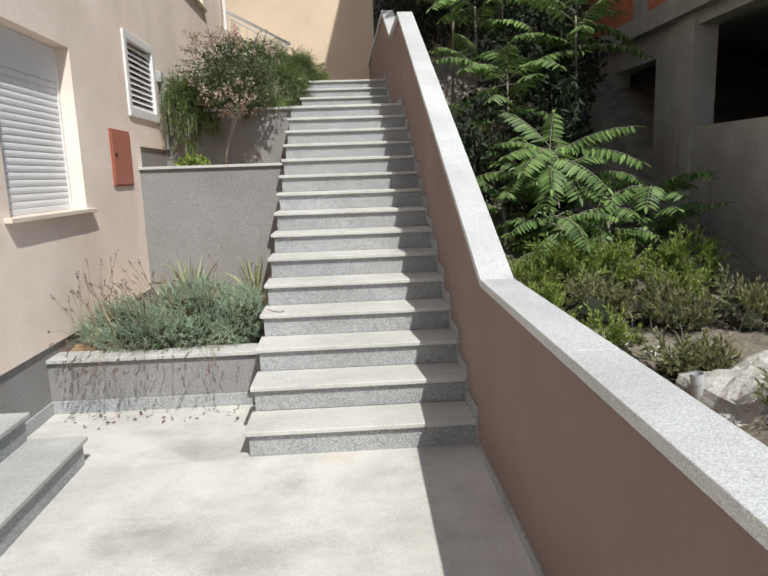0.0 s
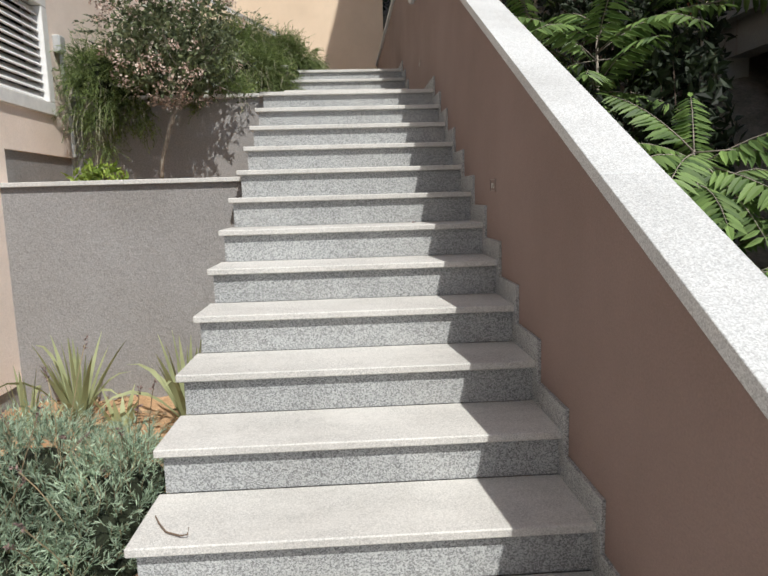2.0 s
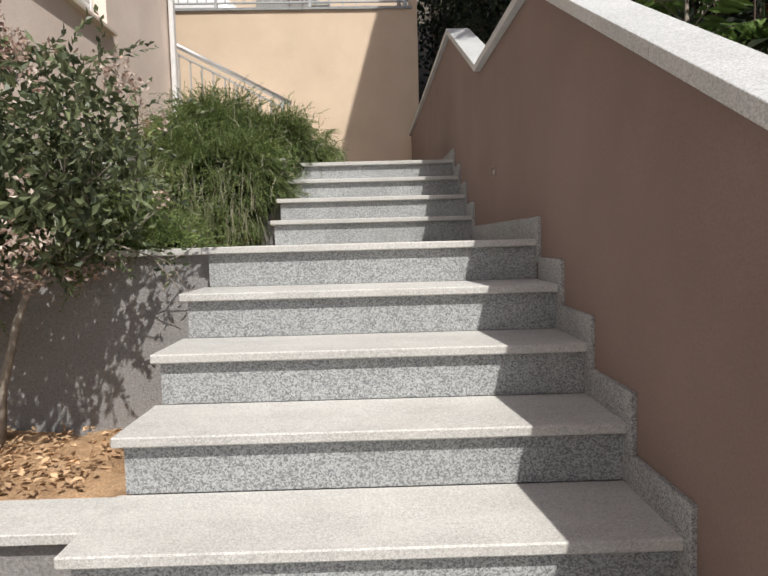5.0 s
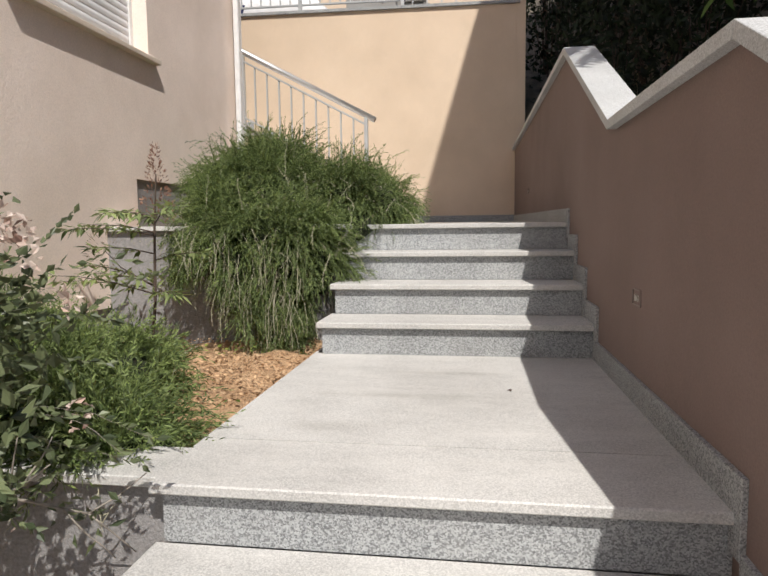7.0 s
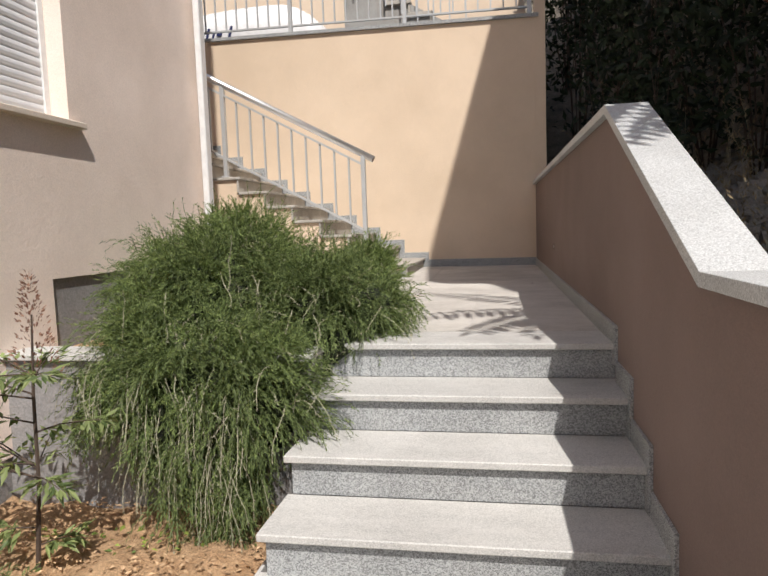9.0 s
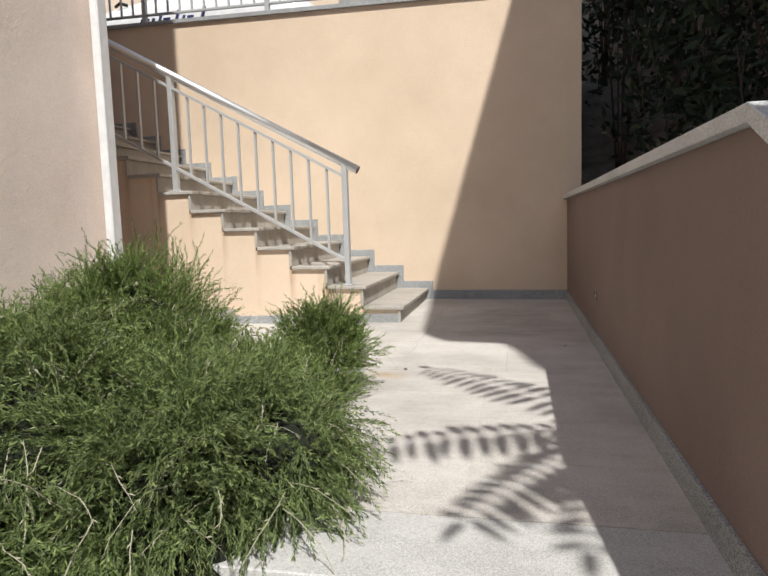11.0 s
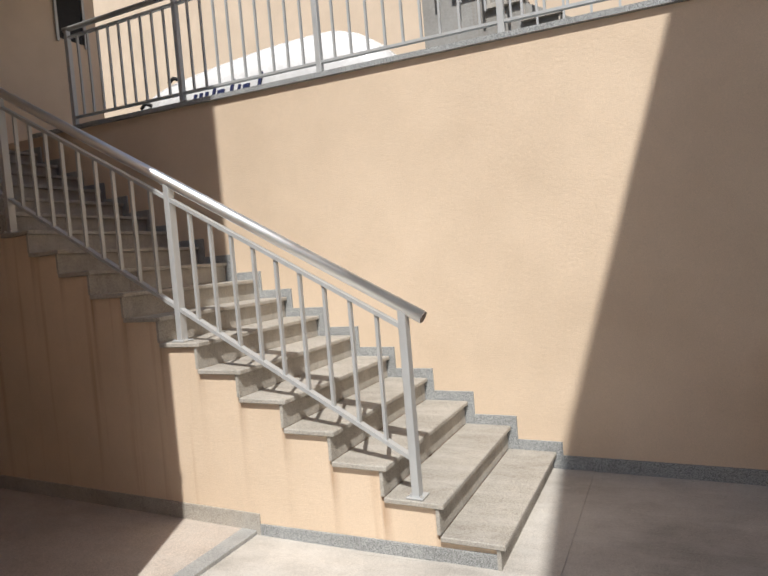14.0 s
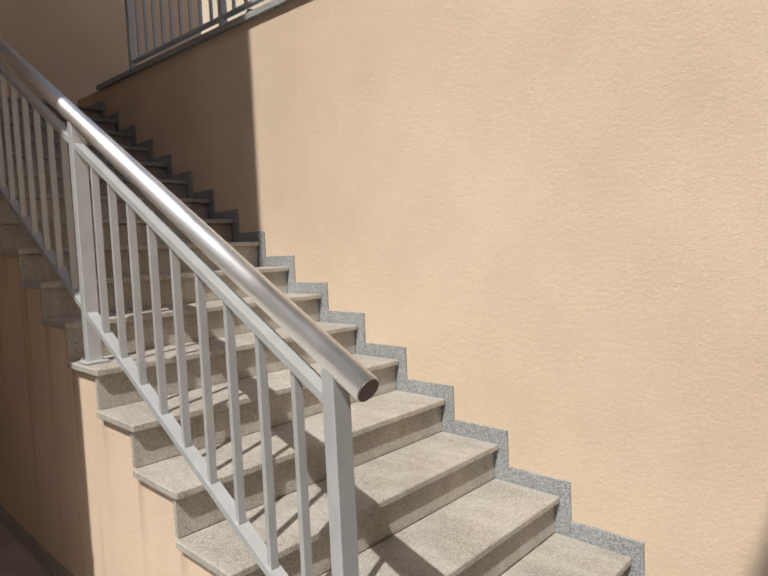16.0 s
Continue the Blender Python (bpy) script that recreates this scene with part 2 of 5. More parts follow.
# Landing streaks: soft shadows from overhead, painted into the stone colour.
blot(GRANITE_TREAD, ((0.80, 5.45, 0.75, 0.10, GRIME_AND_SHADOW, 0.7), (0.95, 5.85, 0.60, 0.09, GRIME_AND_SHADOW, 0.7), (0.65, 5.05, 0.45, 0.12, GRIME_AND_SHADOW, 0.5)))


# ---- building blocks ----
ROOT = {}


def thing(name, loc, label, category, group="", kind=""):
    """An Empty at the base of a thing."""
    e = new(name)
    e.location = loc
    e.empty_display_size = 0.1
    ROOT[e] = Vector(loc)
    return tagged(e, label, category, group, kind)


def part(name, bm, mat, parent, label="", smooth=False, loc=None):
    """Links a bmesh (in world places) as one mesh under a thing or one of its parts."""
    me = bpy.data.meshes.new(name)
    root = ROOT.get(parent, Vector())
    bmesh.ops.translate(bm, verts=bm.verts, vec=-root)
    bm.to_mesh(me)
    bm.free()
    me.materials.append(mat)
    if smooth:
        me.shade_smooth()
    ob = new(name, me)
    if parent is not None:
        ob.parent = parent
        ROOT[ob] = root
    return tagged(ob, label)


def solo(name, bm, mat, label, category, group="", kind="", smooth=False):
    """A thing that is one mesh, with its origin at the middle of its base."""
    lo = Vector((min(v.co[i] for v in bm.verts) for i in range(3)))
    hi = Vector((max(v.co[i] for v in bm.verts) for i in range(3)))
    base = Vector(((lo.x + hi.x) / 2, (lo.y + hi.y) / 2, lo.z))
    bmesh.ops.translate(bm, verts=bm.verts, vec=-base)
    me = bpy.data.meshes.new(name)
    bm.to_mesh(me)
    bm.free()
    me.materials.append(mat)
    if smooth:
        me.shade_smooth()
    ob = new(name, me)
    ob.location = base
    return tagged(ob, label, category, group, kind)


def piece(name, me, parent, at, mat=None):
    """One more object on a shared mesh, placed in world metres under its parent."""
    ob = new(name, me)
    ob.parent = parent
    ob.location = Vector(at) - ROOT.get(parent, Vector())
    return ob


def mesh_of(name, bm, mat):
    me = bpy.data.meshes.new(name)
    bm.to_mesh(me)
    bm.free()
    me.materials.append(mat)
    return me


def box(x0, x1, y0, y1, z0, z1, bevel=0.0, bm=None):
    b = bmesh.new() if bm is None else bm
    ret = bmesh.ops.create_cube(b, size=1.0)
    vs = ret["verts"]
    for v in vs:
        v.co = Vector((x0 + (v.co.x + 0.5) * (x1 - x0), y0 + (v.co.y + 0.5) * (y1 - y0), z0 + (v.co.z + 0.5) * (z1 - z0)))
    if bevel:
        es = list({e for v in vs for e in v.link_edges})
        bmesh.ops.bevel(b, geom=es, offset=bevel, segments=1, affect="EDGES", profile=0.5)
    return b


def prism(profile, axis, a, b, bevel=0.0):
    """A flat outline of pairs pushed along an axis from a to b. axis x: pairs are (y, z); axis y: (x, z); axis z: (x, y)."""
    bm = bmesh.new()
    put = {"x": lambda p, t: (t, p[0], p[1]), "y": lambda p, t: (p[0], t, p[1]), "z": lambda p, t: (p[0], p[1], t)}[axis]
    va = [bm.verts.new(put(p, a)) for p in profile]
    vb = [bm.verts.new(put(p, b)) for p in profile]
    bm.faces.new(va)
    bm.faces.new(vb[::-1])
    n = len(profile)
    for i in range(n):
        j = (i + 1) % n
        bm.faces.new((va[j], va[i], vb[i], vb[j]))
    bmesh.ops.recalc_face_normals(bm, faces=bm.faces)
    if bevel:
        bmesh.ops.bevel(bm, geom=list(bm.edges), offset=bevel, segments=1, affect="EDGES", profile=0.5)
    return bm


def bar(p0, p1, w, d, bm=None, up=(0, 0, 1)):
    """A rectangular bar between two points; w across, d along 'up'."""
    b = bmesh.new() if bm is None else bm
    p0, p1 = Vector(p0), Vector(p1)
    t = (p1 - p0).normalized()
    u = Vector(up)
    s = t.cross(u)
    if s.length < 1e-4:
        s = Vector((1, 0, 0))
    s.normalize()
    u = s.cross(t).normalized()
    q = [(-w / 2, -d / 2), (w / 2, -d / 2), (w / 2, d / 2), (-w / 2, d / 2)]
    va = [b.verts.new(p0 + s * i + u * j) for i, j in q]
    vb = [b.verts.new(p1 + s * i + u * j) for i, j in q]
    b.faces.new(va[::-1])
    b.faces.new(vb)
    for i in range(4):
        j = (i + 1) % 4
        b.faces.new((va[i], va[j], vb[j], vb[i]))
    return b


def tube(points, radii, sides=8, bm=None, caps=True):
    """A round tube through points."""
    b = bmesh.new() if bm is None else bm
    pts = [Vector(p) for p in points]
    if not hasattr(radii, "__len__"):
        radii = [radii] * len(pts)
    rings = []
    ref = Vector((0.31, 0.17, 0.93))
    for i, p in enumerate(pts):
        t = (pts[min(i + 1, len(pts) - 1)] - pts[max(i - 1, 0)]).normalized()
        s = t.cross(ref)
        s = s.normalized() if s.length > 1e-4 else Vector((1, 0, 0))
        u = s.cross(t)
        rings.append([b.verts.new(p + radii[i] * (math.cos(a) * s + math.sin(a) * u)) for a in
                      (2 * math.pi * k / sides for k in range(sides))])
    for r0, r1 in zip(rings, rings[1:]):
        for k in range(sides):
            b.faces.new((r0[k], r0[(k + 1) % sides], r1[(k + 1) % sides], r1[k]))
    if caps:
        b.faces.new(rings[0][::-1])
        b.faces.new(rings[-1])
    return b


SKEW, SKEW_X = -0.059, 0.25


def skew(bm):
    """The back wall and all on it run a little askew to the long flight."""
    for v in bm.verts:
        v.co.y += SKEW * (v.co.x - SKEW_X)
    return bm



def bend(y):
    """The parapet turns in a little beyond the long flight."""
    return -0.010 * max(0.0, y - 4.6)


def turned(bm):
    for v in bm.verts:
        v.co.x += bend(v.co.y)
    return bm


def fall(x, y):
    """The upper court rises gently towards the back wall and drops towards the house, to drain."""
    return 0.0105 * max(0.0, y - 7.5) - 0.024 * max(0.0, 0.25 - x) * min(max((y - 9.0) / 1.6, 0.0), 1.0)


def raised(bm):
    for v in bm.verts:
        v.co.z += fall(v.co.x, v.co.y)
    return bm


# ---- plan ----
RISE, RUN = 0.17, 0.324           # long flight
XL, XR = 0.297, 1.724             # its open side, and the parapet's face
Z1 = 15 * RISE                    # first landing
YF, RISE2, RUN2 = 6.20, 0.168, 0.318
Z2 = Z1 + 4 * RISE2               # upper landing
XB = -1.25                        # face of the house
YB = 12.33                        # face of the back wall
RISE3, RUN3, X3, Y3 = 0.171, 0.317, 0.25, 10.82
NOSE, THICK = 0.03, 0.03

# ---- ground ----
def hill(x, y):
    """Height of the rough ground beyond the parapet."""
    ys, zs = (-8, 0, 2, 4, 6, 8, 10, 13, 17, 24), (0.0, 0.12, 0.5, 1.2, 2.0, 2.75, 3.3, 4.4, 7.5, 13.0)
    z = float(np.interp(y, ys, zs))
    z += 0.62 * max(0.0, min(x - 2.2, 3.0)) * min(1.0, max(0.0, (y - 4) / 4))
    return z + 0.10 * noise.noise(Vector((x * 0.9, y * 0.9, 0))) + 0.05 * noise.noise(Vector((x * 3.1, y * 3.1, 4)))


def terrain():
    bm = bmesh.new()
    xs = [1.80 + 0.2 * i for i in range(40)] + [12, 20, 60]
    ys = [-9 + 0.25 * j for j in range(117)] + [24, 32, 60]
    grid = [[bm.verts.new((x, y, hill(x, y) if x > 1.9 else hill(1.9, y))) for y in ys] for x in xs]
    for i in range(len(xs) - 1):
        for j in range(len(ys) - 1):
            bm.faces.new((grid[i][j], grid[i + 1][j], grid[i + 1][j + 1], grid[i][j + 1]))
    return bm


def big_ground():
    bm = bmesh.new()
    bmesh.ops.create_grid(bm, x_segments=2, y_segments=2, size=900)
    bmesh.ops.translate(bm, verts=bm.verts, vec=(0, 0, -0.25))
    return bm


solo("ground", big_ground(), DRY_SOIL, "dry stony ground reaching to the horizon", "ground", kind="structure")
solo("ground_slope", terrain(), DRY_SOIL, "rough stony slope of soil and rubble beyond the parapet", "ground", kind="structure", smooth=True)


# ---- paving ----
def paving(name, x0, x1, y0, y1, z, tile_x, tile_y, mat, label):
    root = thing(name, ((x0 + x1) / 2, (y0 + y1) / 2, z - 0.12), label, "floor", kind="structure")
    part("bed", raised(box(x0, x1, y0, y1, z - 0.12, z - 0.008)), mat, root)
    nx, ny = max(1, round((x1 - x0) / tile_x)), max(1, round((y1 - y0) / tile_y))
    tx, ty = (x1 - x0) / nx, (y1 - y0) / ny
    me = mesh_of("tile", box(-tx / 2 + 0.0003, tx / 2 - 0.0003, -ty / 2 + 0.0003, ty / 2 - 0.0003, -0.03, 0), mat)
    for i in range(nx):
        for j in range(ny):
            x, y = x0 + (i + 0.5) * tx, y0 + (j + 0.5) * ty
            tile = piece("tile", me, root, (x, y, z + fall(x, y)))
            tile.rotation_euler = (math.atan2(fall(x, y + ty / 2) - fall(x, y - ty / 2), ty), -math.atan2(fall(x + tx / 2, y) - fall(x - tx / 2, y), tx), 0)
    return root


# ---- long flight, landing, short flight ----
def flight(name, n, x0, y0, z0, run, rise, last_depth, wall_x, label):
    """Stone steps from y0 (first nosing) at floor z0; the last tread is the landing's edge stone."""
    root = thing(name, ((x0 + wall_x) / 2, y0, z0), label, "staircase", kind="structure")
    prof = [(y0 + NOSE + 0.02, z0 - 0.3)]
    for k in range(n):
        prof += [(y0 + NOSE + 0.02 + k * run, z0 + k * rise - (0.3 if k == 0 else THICK + 0.004)), (y0 + NOSE + 0.02 + k * run, z0 + (k + 1) * rise - THICK - 0.004)]
    end = y0 + (n - 1) * run + last_depth
    prof += [(end, z0 + n * rise - THICK - 0.004), (end, z0 - 0.3)]
    part("core", prism(prof[1:], "x", x0 + 0.035, wall_x + 0.02), GREY_RENDER, root)
    tread = mesh_of("tread", box(x0, wall_x - 0.002, 0, run + NOSE - 0.002, -THICK, 0, 0.004), GRANITE_TREAD)
    riser = mesh_of("riser", box(x0 + 0.025, wall_x - 0.002, NOSE, NOSE + 0.02, -rise + 0.001, -THICK - 0.001), GRANITE)
    skirt = mesh_of("skirting", box(wall_x - 0.014, wall_x + 0.004, -0.035, run - 0.036, -rise - 0.03, 0.093, 0.002), GRANITE)
    for k in range(n):
        y, z = y0 + k * run, z0 + (k + 1) * rise
        if k < n - 1:
            piece("tread", tread, root, (0, y, z))
        piece("riser", riser, root, (0, y, z))
        if k < n - 1:
            piece("skirting", skirt, root, (bend(y), y, z))
    part("landing_edge", box(x0, wall_x - 0.002, y0 + (n - 1) * run, y0 + (n - 1) * run + 0.36, z0 + n * rise - THICK, z0 + n * rise, 0.004), GRANITE_TREAD, root)
    return root


Y15, Y4 = 14 * RUN, YF + 3 * RUN2
flight("long_staircase", 15, XL, 0.0, 0.0, RUN, RISE, 0.36, XR, "long straight flight of speckled grey granite steps")
flight("short_staircase", 4, 0.314, YF, Z1, RUN2, RISE2, 0.36, XR, "short flight of grey granite steps between two landings")
paving("floor_landing", 0.305, XR - 0.002, Y15 + 0.362, YF + NOSE + 0.02, Z1, 1.5, 1.5, GRANITE_TREAD, "pale granite landing between the flights")
paving("floor_upper_landing", 0.318, XR - 0.002, Y4 + 0.362, 9.24, Z2, 0.70, 0.40, PAVING_UPPER, "pale stone paving of the upper landing, dusty")
paving("floor_upper_court", XB - 0.08, XR - 0.002, 9.242, YB + 0.12, Z2, 0.60, 0.40, PAVING_UPPER, "pale dusty stone paving before the side stair")
paving("floor_lower", -3.2, XR - 0.002, -7.0, 0.95, 0.0, 12.0, 12.0, TERRAZZO, "pale sun-bleached terrace floor at the stair foot")
solo("baseboard_landing", turned(box(XR - 0.014, XR + 0.004, Y15 - 0.035, YF - 0.04, Z1 - 0.1, Z1 + 0.093, 0.002)), GRANITE, "granite skirting along the parapet on the landing", "skirting", kind="structure")
solo("baseboard_upper", turned(raised(box(XR - 0.014, XR + 0.004, Y4 - 0.035, YB + 0.02, Z2 - 0.1, Z2 + 0.085, 0.002))), GRANITE, "granite skirting along the parapet on the upper landing", "skirting", kind="structure")
solo("baseboard_lower", box(XR - 0.014, XR + 0.004, -6.9, -0.035, -0.05, 0.05, 0.002), GRANITE, "low skirting at the parapet foot", "skirting", kind="structure")


# ---- parapet ----
YC0, ZC0 = -0.255, 1.05            # where the coping starts to climb
YC1, YC2 = 4.60, 5.90             # level piece over the landing
ZC1, YC3, ZC3 = 3.600, 7.25, 4.262


def parapet():
    root = thing("wall_parapet", (1.8, 3.0, 0), "pink rendered parapet, colour darkened for shade, with sloping granite coping", "wall", kind="structure")
    part("render", prism([(-7.5, -0.4), (-7.5, ZC0), (YC0, ZC0), (YC1, ZC1), (YC1, -0.4)], "x", XR, 1.860), PARAPET_SHADED, root)
    part("render", turned(prism([(YC1, -0.4), (YC1, ZC1), (YC2, ZC1), (YC3, ZC3), (YB + 0.1, ZC3), (YB + 0.1, -0.4)], "x", XR, 1.860)), PARAPET_SHADED, root)
    line = [(-7.4, ZC0), (YC0, ZC0), (YC1, ZC1), (YC2, ZC1), (YC3, ZC3), (YB - 0.08, ZC3)]
    t = 0.042
    cuts = []
    for i, (y, z) in enumerate(line):
        a = line[max(i - 1, 0)]
        b = line[min(i + 1, len(line) - 1)]
        d0 = Vector((y - a[0], z - a[1])).normalized() if i else None
        d1 = Vector((b[0] - y, b[1] - z)).normalized() if i < len(line) - 1 else None
        d0, d1 = d0 or d1, d1 or d0
        n = (Vector((-d0.y, d0.x)) + Vector((-d1.y, d1.x))).normalized()
        n = n * (t / n.dot(Vector((-d1.y, d1.x))))
        cuts.append(((y, z + 0.001), (y + n.x, z + n.y)))
    for (a0, a1), (b0, b1) in zip(cuts, cuts[1:]):
        length = math.hypot(b0[0] - a0[0], b0[1] - a0[1])
        k = max(1, round(length / 1.45))
        for i in range(k):
            f, g = i / k + 0.0002, (i + 1) / k - 0.0002
            q = [tuple(u + (v - u) * s for u, v in zip(p, r)) for p, r, s in ((a0, b0, f), (a0, b0, g), (a1, b1, g), (a1, b1, f))]
            bm = prism(q, "x", 1.688, 1.876, 0.0018)
            for v in bm.verts:                      # the lowest stretch stands a little askew
                v.co.x -= 0.020 * min(max(YC0 - v.co.y, 0.0), 2.8)
            part("coping_stone", turned(bm), GRANITE_CAP, root)
    return root


parapet()


def step_light(y, z):
    """Small recessed light in the parapet: thin painted frame, dark far lip and a glass slot."""
    x = XR + bend(y)
    root = thing("step_light", (x, y, z), "small rectangular step light set into the parapet", "wall light", "step lights in the parapet")
    bm = bmesh.new()
    for (a, b, c, d) in ((-0.055, 0.055, 0.026, 0.030), (-0.055, 0.055, -0.030, -0.026), (-0.055, -0.050, -0.026, 0.026)):
        box(x - 0.005, x + 0.004, y + a, y + b, z + c, z + d, 0.0, bm)
    part("frame", bm, LIGHT_FRAME, root)
    part("lip", box(x - 0.006, x + 0.004, y + 0.050, y + 0.055, z - 0.026, z + 0.026), FRAME_DARK, root, "dark far lip")
    part("backplate", box(x - 0.003, x + 0.003, y - 0.0495, y + 0.0495, z - 0.0255, z + 0.0255), PARAPET_SHADED, root)
    part("lens", box(x - 0.005, x - 0.0032, y - 0.030, y + 0.030, z - 0.014, z + 0.010), LENS, root)


for yy, zz in ((2.40, 1.725), (5.47, 2.935), (10.0, Z2 + 0.35)):
    step_light(yy, zz)


# ---- house ----
def wall_panels(y0, y1, zb, zt, x_in, holes, bm):
    """The face of a wall between two y, with square holes (y0, y1, z0, z1) cut through."""
    ys = sorted({y0, y1, *[h[0] for h in holes if y0 < h[0] < y1], *[h[1] for h in holes if y0 < h[1] < y1]})
    for a, b in zip(ys, ys[1:]):
        spans = [(zb, zt)]
        for h in holes:
            if h[0] <= a + 1e-6 and h[1] >= b - 1e-6:
                spans = [s for lo, hi in spans for s in ((lo, min(hi, h[2])), (max(lo, h[3]), hi)) if s[1] - s[0] > 1e-4]
        for lo, hi in spans:
            box(x_in, XB, a, b, lo, hi, 0.0, bm)


HOLES = [(0.70, 1.95, 1.47, 2.785), (6.17, 7.525, 4.455, 5.80), (3.33, 4.29, 2.40, 3.20)]
H_TOP = 12.0


def house():
    root = thing("house", (-4.0, 2.0, 0), "tall rendered house with roller shutters along the garden stair", "house")
    bm = bmesh.new()
    # bottom of the coat steps up with the planters
    for y0, y1, zb in ((-9.0, 0.95, 0.505), (0.95, 3.56, 0.505), (3.56, 4.70, 2.065), (4.70, 7.28, 2.70), (7.28, 9.29, 3.565)):
        wall_panels(y0, y1, zb, H_TOP, XB - 0.30, HOLES, bm)
    bmesh.ops.remove_doubles(bm, verts=bm.verts, dist=1e-5)
    part("wall", bm, PINK, root)
    part("end_wall", box(-9.0, XB - 0.302, 8.99, 9.29, 0, H_TOP), PINK, root)
    bm = bmesh.new()
    for y0, y1, zt in ((-9.0, 0.95, 0.503), (0.95, 3.558, 0.503), (3.558, 4.70, 2.063), (4.70, 7.278, 2.698), (7.278, 9.27, 3.563)):
        box(XB - 0.30, XB - 0.02, y0, y1, -0.3, zt, 0.0, bm)
    part("plinth", bm, GREY_RENDER, root, "grey rendered plinth")
    # Unseen slab, added to darken the far end of the side stair.
    part("rear_balcony", box(-9.0, -3.0, 9.295, 11.6, 7.9, 8.1), CONCRETE, root)
    part("roof", box(-9.2, XB + 0.02, -9.2, 9.31, H_TOP, H_TOP + 0.25), CONCRETE, root)
    part("rear_wall", box(-9.0, -8.7, -9.0, 8.99, 0, H_TOP), PINK, root)
    part("front_wall", box(-8.7, XB - 0.302, -9.0, -8.7, 0, H_TOP), PINK, root)
    return root


house()


def shutter_window(name, y0, y1, z0, z1, label, box_h=0.0):
    root = thing(name, (XB, (y0 + y1) / 2, z0), label, "window", kind="structure")
    xs = XB - 0.13
    part("backing", box(xs - 0.05, xs - 0.02, y0 + 0.001, y1 - 0.001, z0 + 0.001, z1 - 0.001), DARK, root)
    for a, b in ((y0 + 0.001, y0 + 0.045), (y1 - 0.045, y1 - 0.001)):
        part("guide_rail", box(xs - 0.018, xs + 0.02, a, b, z0 + 0.001, z1 - 0.001, 0.003), WHITE_METAL, root)
    pitch = 0.052
    prof = [(0.004, 0.0006), (0.010, 0.009), (0.0125, 0.026), (0.010, 0.043), (0.004, pitch - 0.0006), (-0.006, pitch - 0.0006), (-0.006, 0.0006)]
    slat = mesh_of("slat", prism(prof, "y", y0 + 0.046, y1 - 0.046), SHUTTER)
    count = int((z1 - z0 - 0.05 - box_h) / pitch)
    if box_h:
        part("shutter_box", box(xs - 0.018, xs + 0.016, y0 + 0.046, y1 - 0.046, z0 + 0.046 + count * pitch, z1 - 0.002, 0.004), SHUTTER, root)
    for k in range(count):
        piece("slat", slat, root, (xs, 0, z0 + 0.045 + k * pitch))
    part("end_bar", box(xs - 0.008, xs + 0.014, y0 + 0.046, y1 - 0.046, z0 + 0.003, z0 + 0.044, 0.004), SHUTTER, root)
    part("window_sill", box(xs - 0.02, XB + 0.055, y0 - 0.09, y1 + 0.09, z0 - 0.032, z0 + 0.002, 0.004), WHITE_RENDER, root, "pale stone sill")


shutter_window("window_1", *HOLES[0], "window closed by a white roller shutter with stone sill", 0.27)
shutter_window("window_2", *HOLES[1], "upper window closed by a white roller shutter with stone sill")


def louver():
    y0, y1, z0, z1 = HOLES[2]
    root = thing("window_3", (XB, (y0 + y1) / 2, z0), "white metal louvred vent window with dark gaps", "vent window", kind="structure")
    for nm, a, b, c, d in (("frame_bottom", y0 - 0.04, y1 + 0.04, z0 - 0.035, z0 + 0.06), ("frame_top", y0 - 0.04, y1 + 0.04, z1 - 0.05, z1 + 0.03),
                           ("frame_side", y0 - 0.04, y0 + 0.05, z0 + 0.06, z1 - 0.05), ("frame_side", y1 - 0.05, y1 + 0.04, z0 + 0.06, z1 - 0.05)):
        part(nm, box(XB - 0.06, XB + 0.022, a, b, c, d, 0.005), WHITE_METAL, root)
    # Sheet behind the blades; the shade there is in its black colour.
    part("backing", box(XB - 0.2, XB - 0.15, y0 + 0.002, y1 - 0.002, z0 + 0.002, z1 - 0.002), DARK, root)
    n = 11
    bm = bar((0, y0 + 0.052, 0), (0, y1 - 0.052, 0), 0.012, 0.07, up=(0.62, 0, -0.78))
    me = mesh_of("louvre_blade", bm, WHITE_METAL)
    for k in range(n):
        piece("louvre_blade", me, root, (XB - 0.035, 0, z0 + 0.10 + k * (z1 - z0 - 0.19) / (n - 1)))


louver()


def meter_box():
    y0, y1, z0, z1 = 2.64, 3.20, 1.645, 2.195
    root = thing("meter_box", (XB, (y0 + y1) / 2, z0), "oxide red metal meter box door on the house wall", "meter box")
    part("frame", box(XB - 0.004, XB + 0.012, y0, y1, z0, z1, 0.003), RED_METAL, root)
    part("door", box(XB + 0.0125, XB + 0.022, y0 + 0.02, y1 - 0.02, z0 + 0.02, z1 - 0.035, 0.003), RED_METAL, root)
    part("lock", tube([(XB + 0.02, y0 + 0.09, 1.95), (XB + 0.032, y0 + 0.09, 1.95)], 0.018, 10), DARK, root)


meter_box()


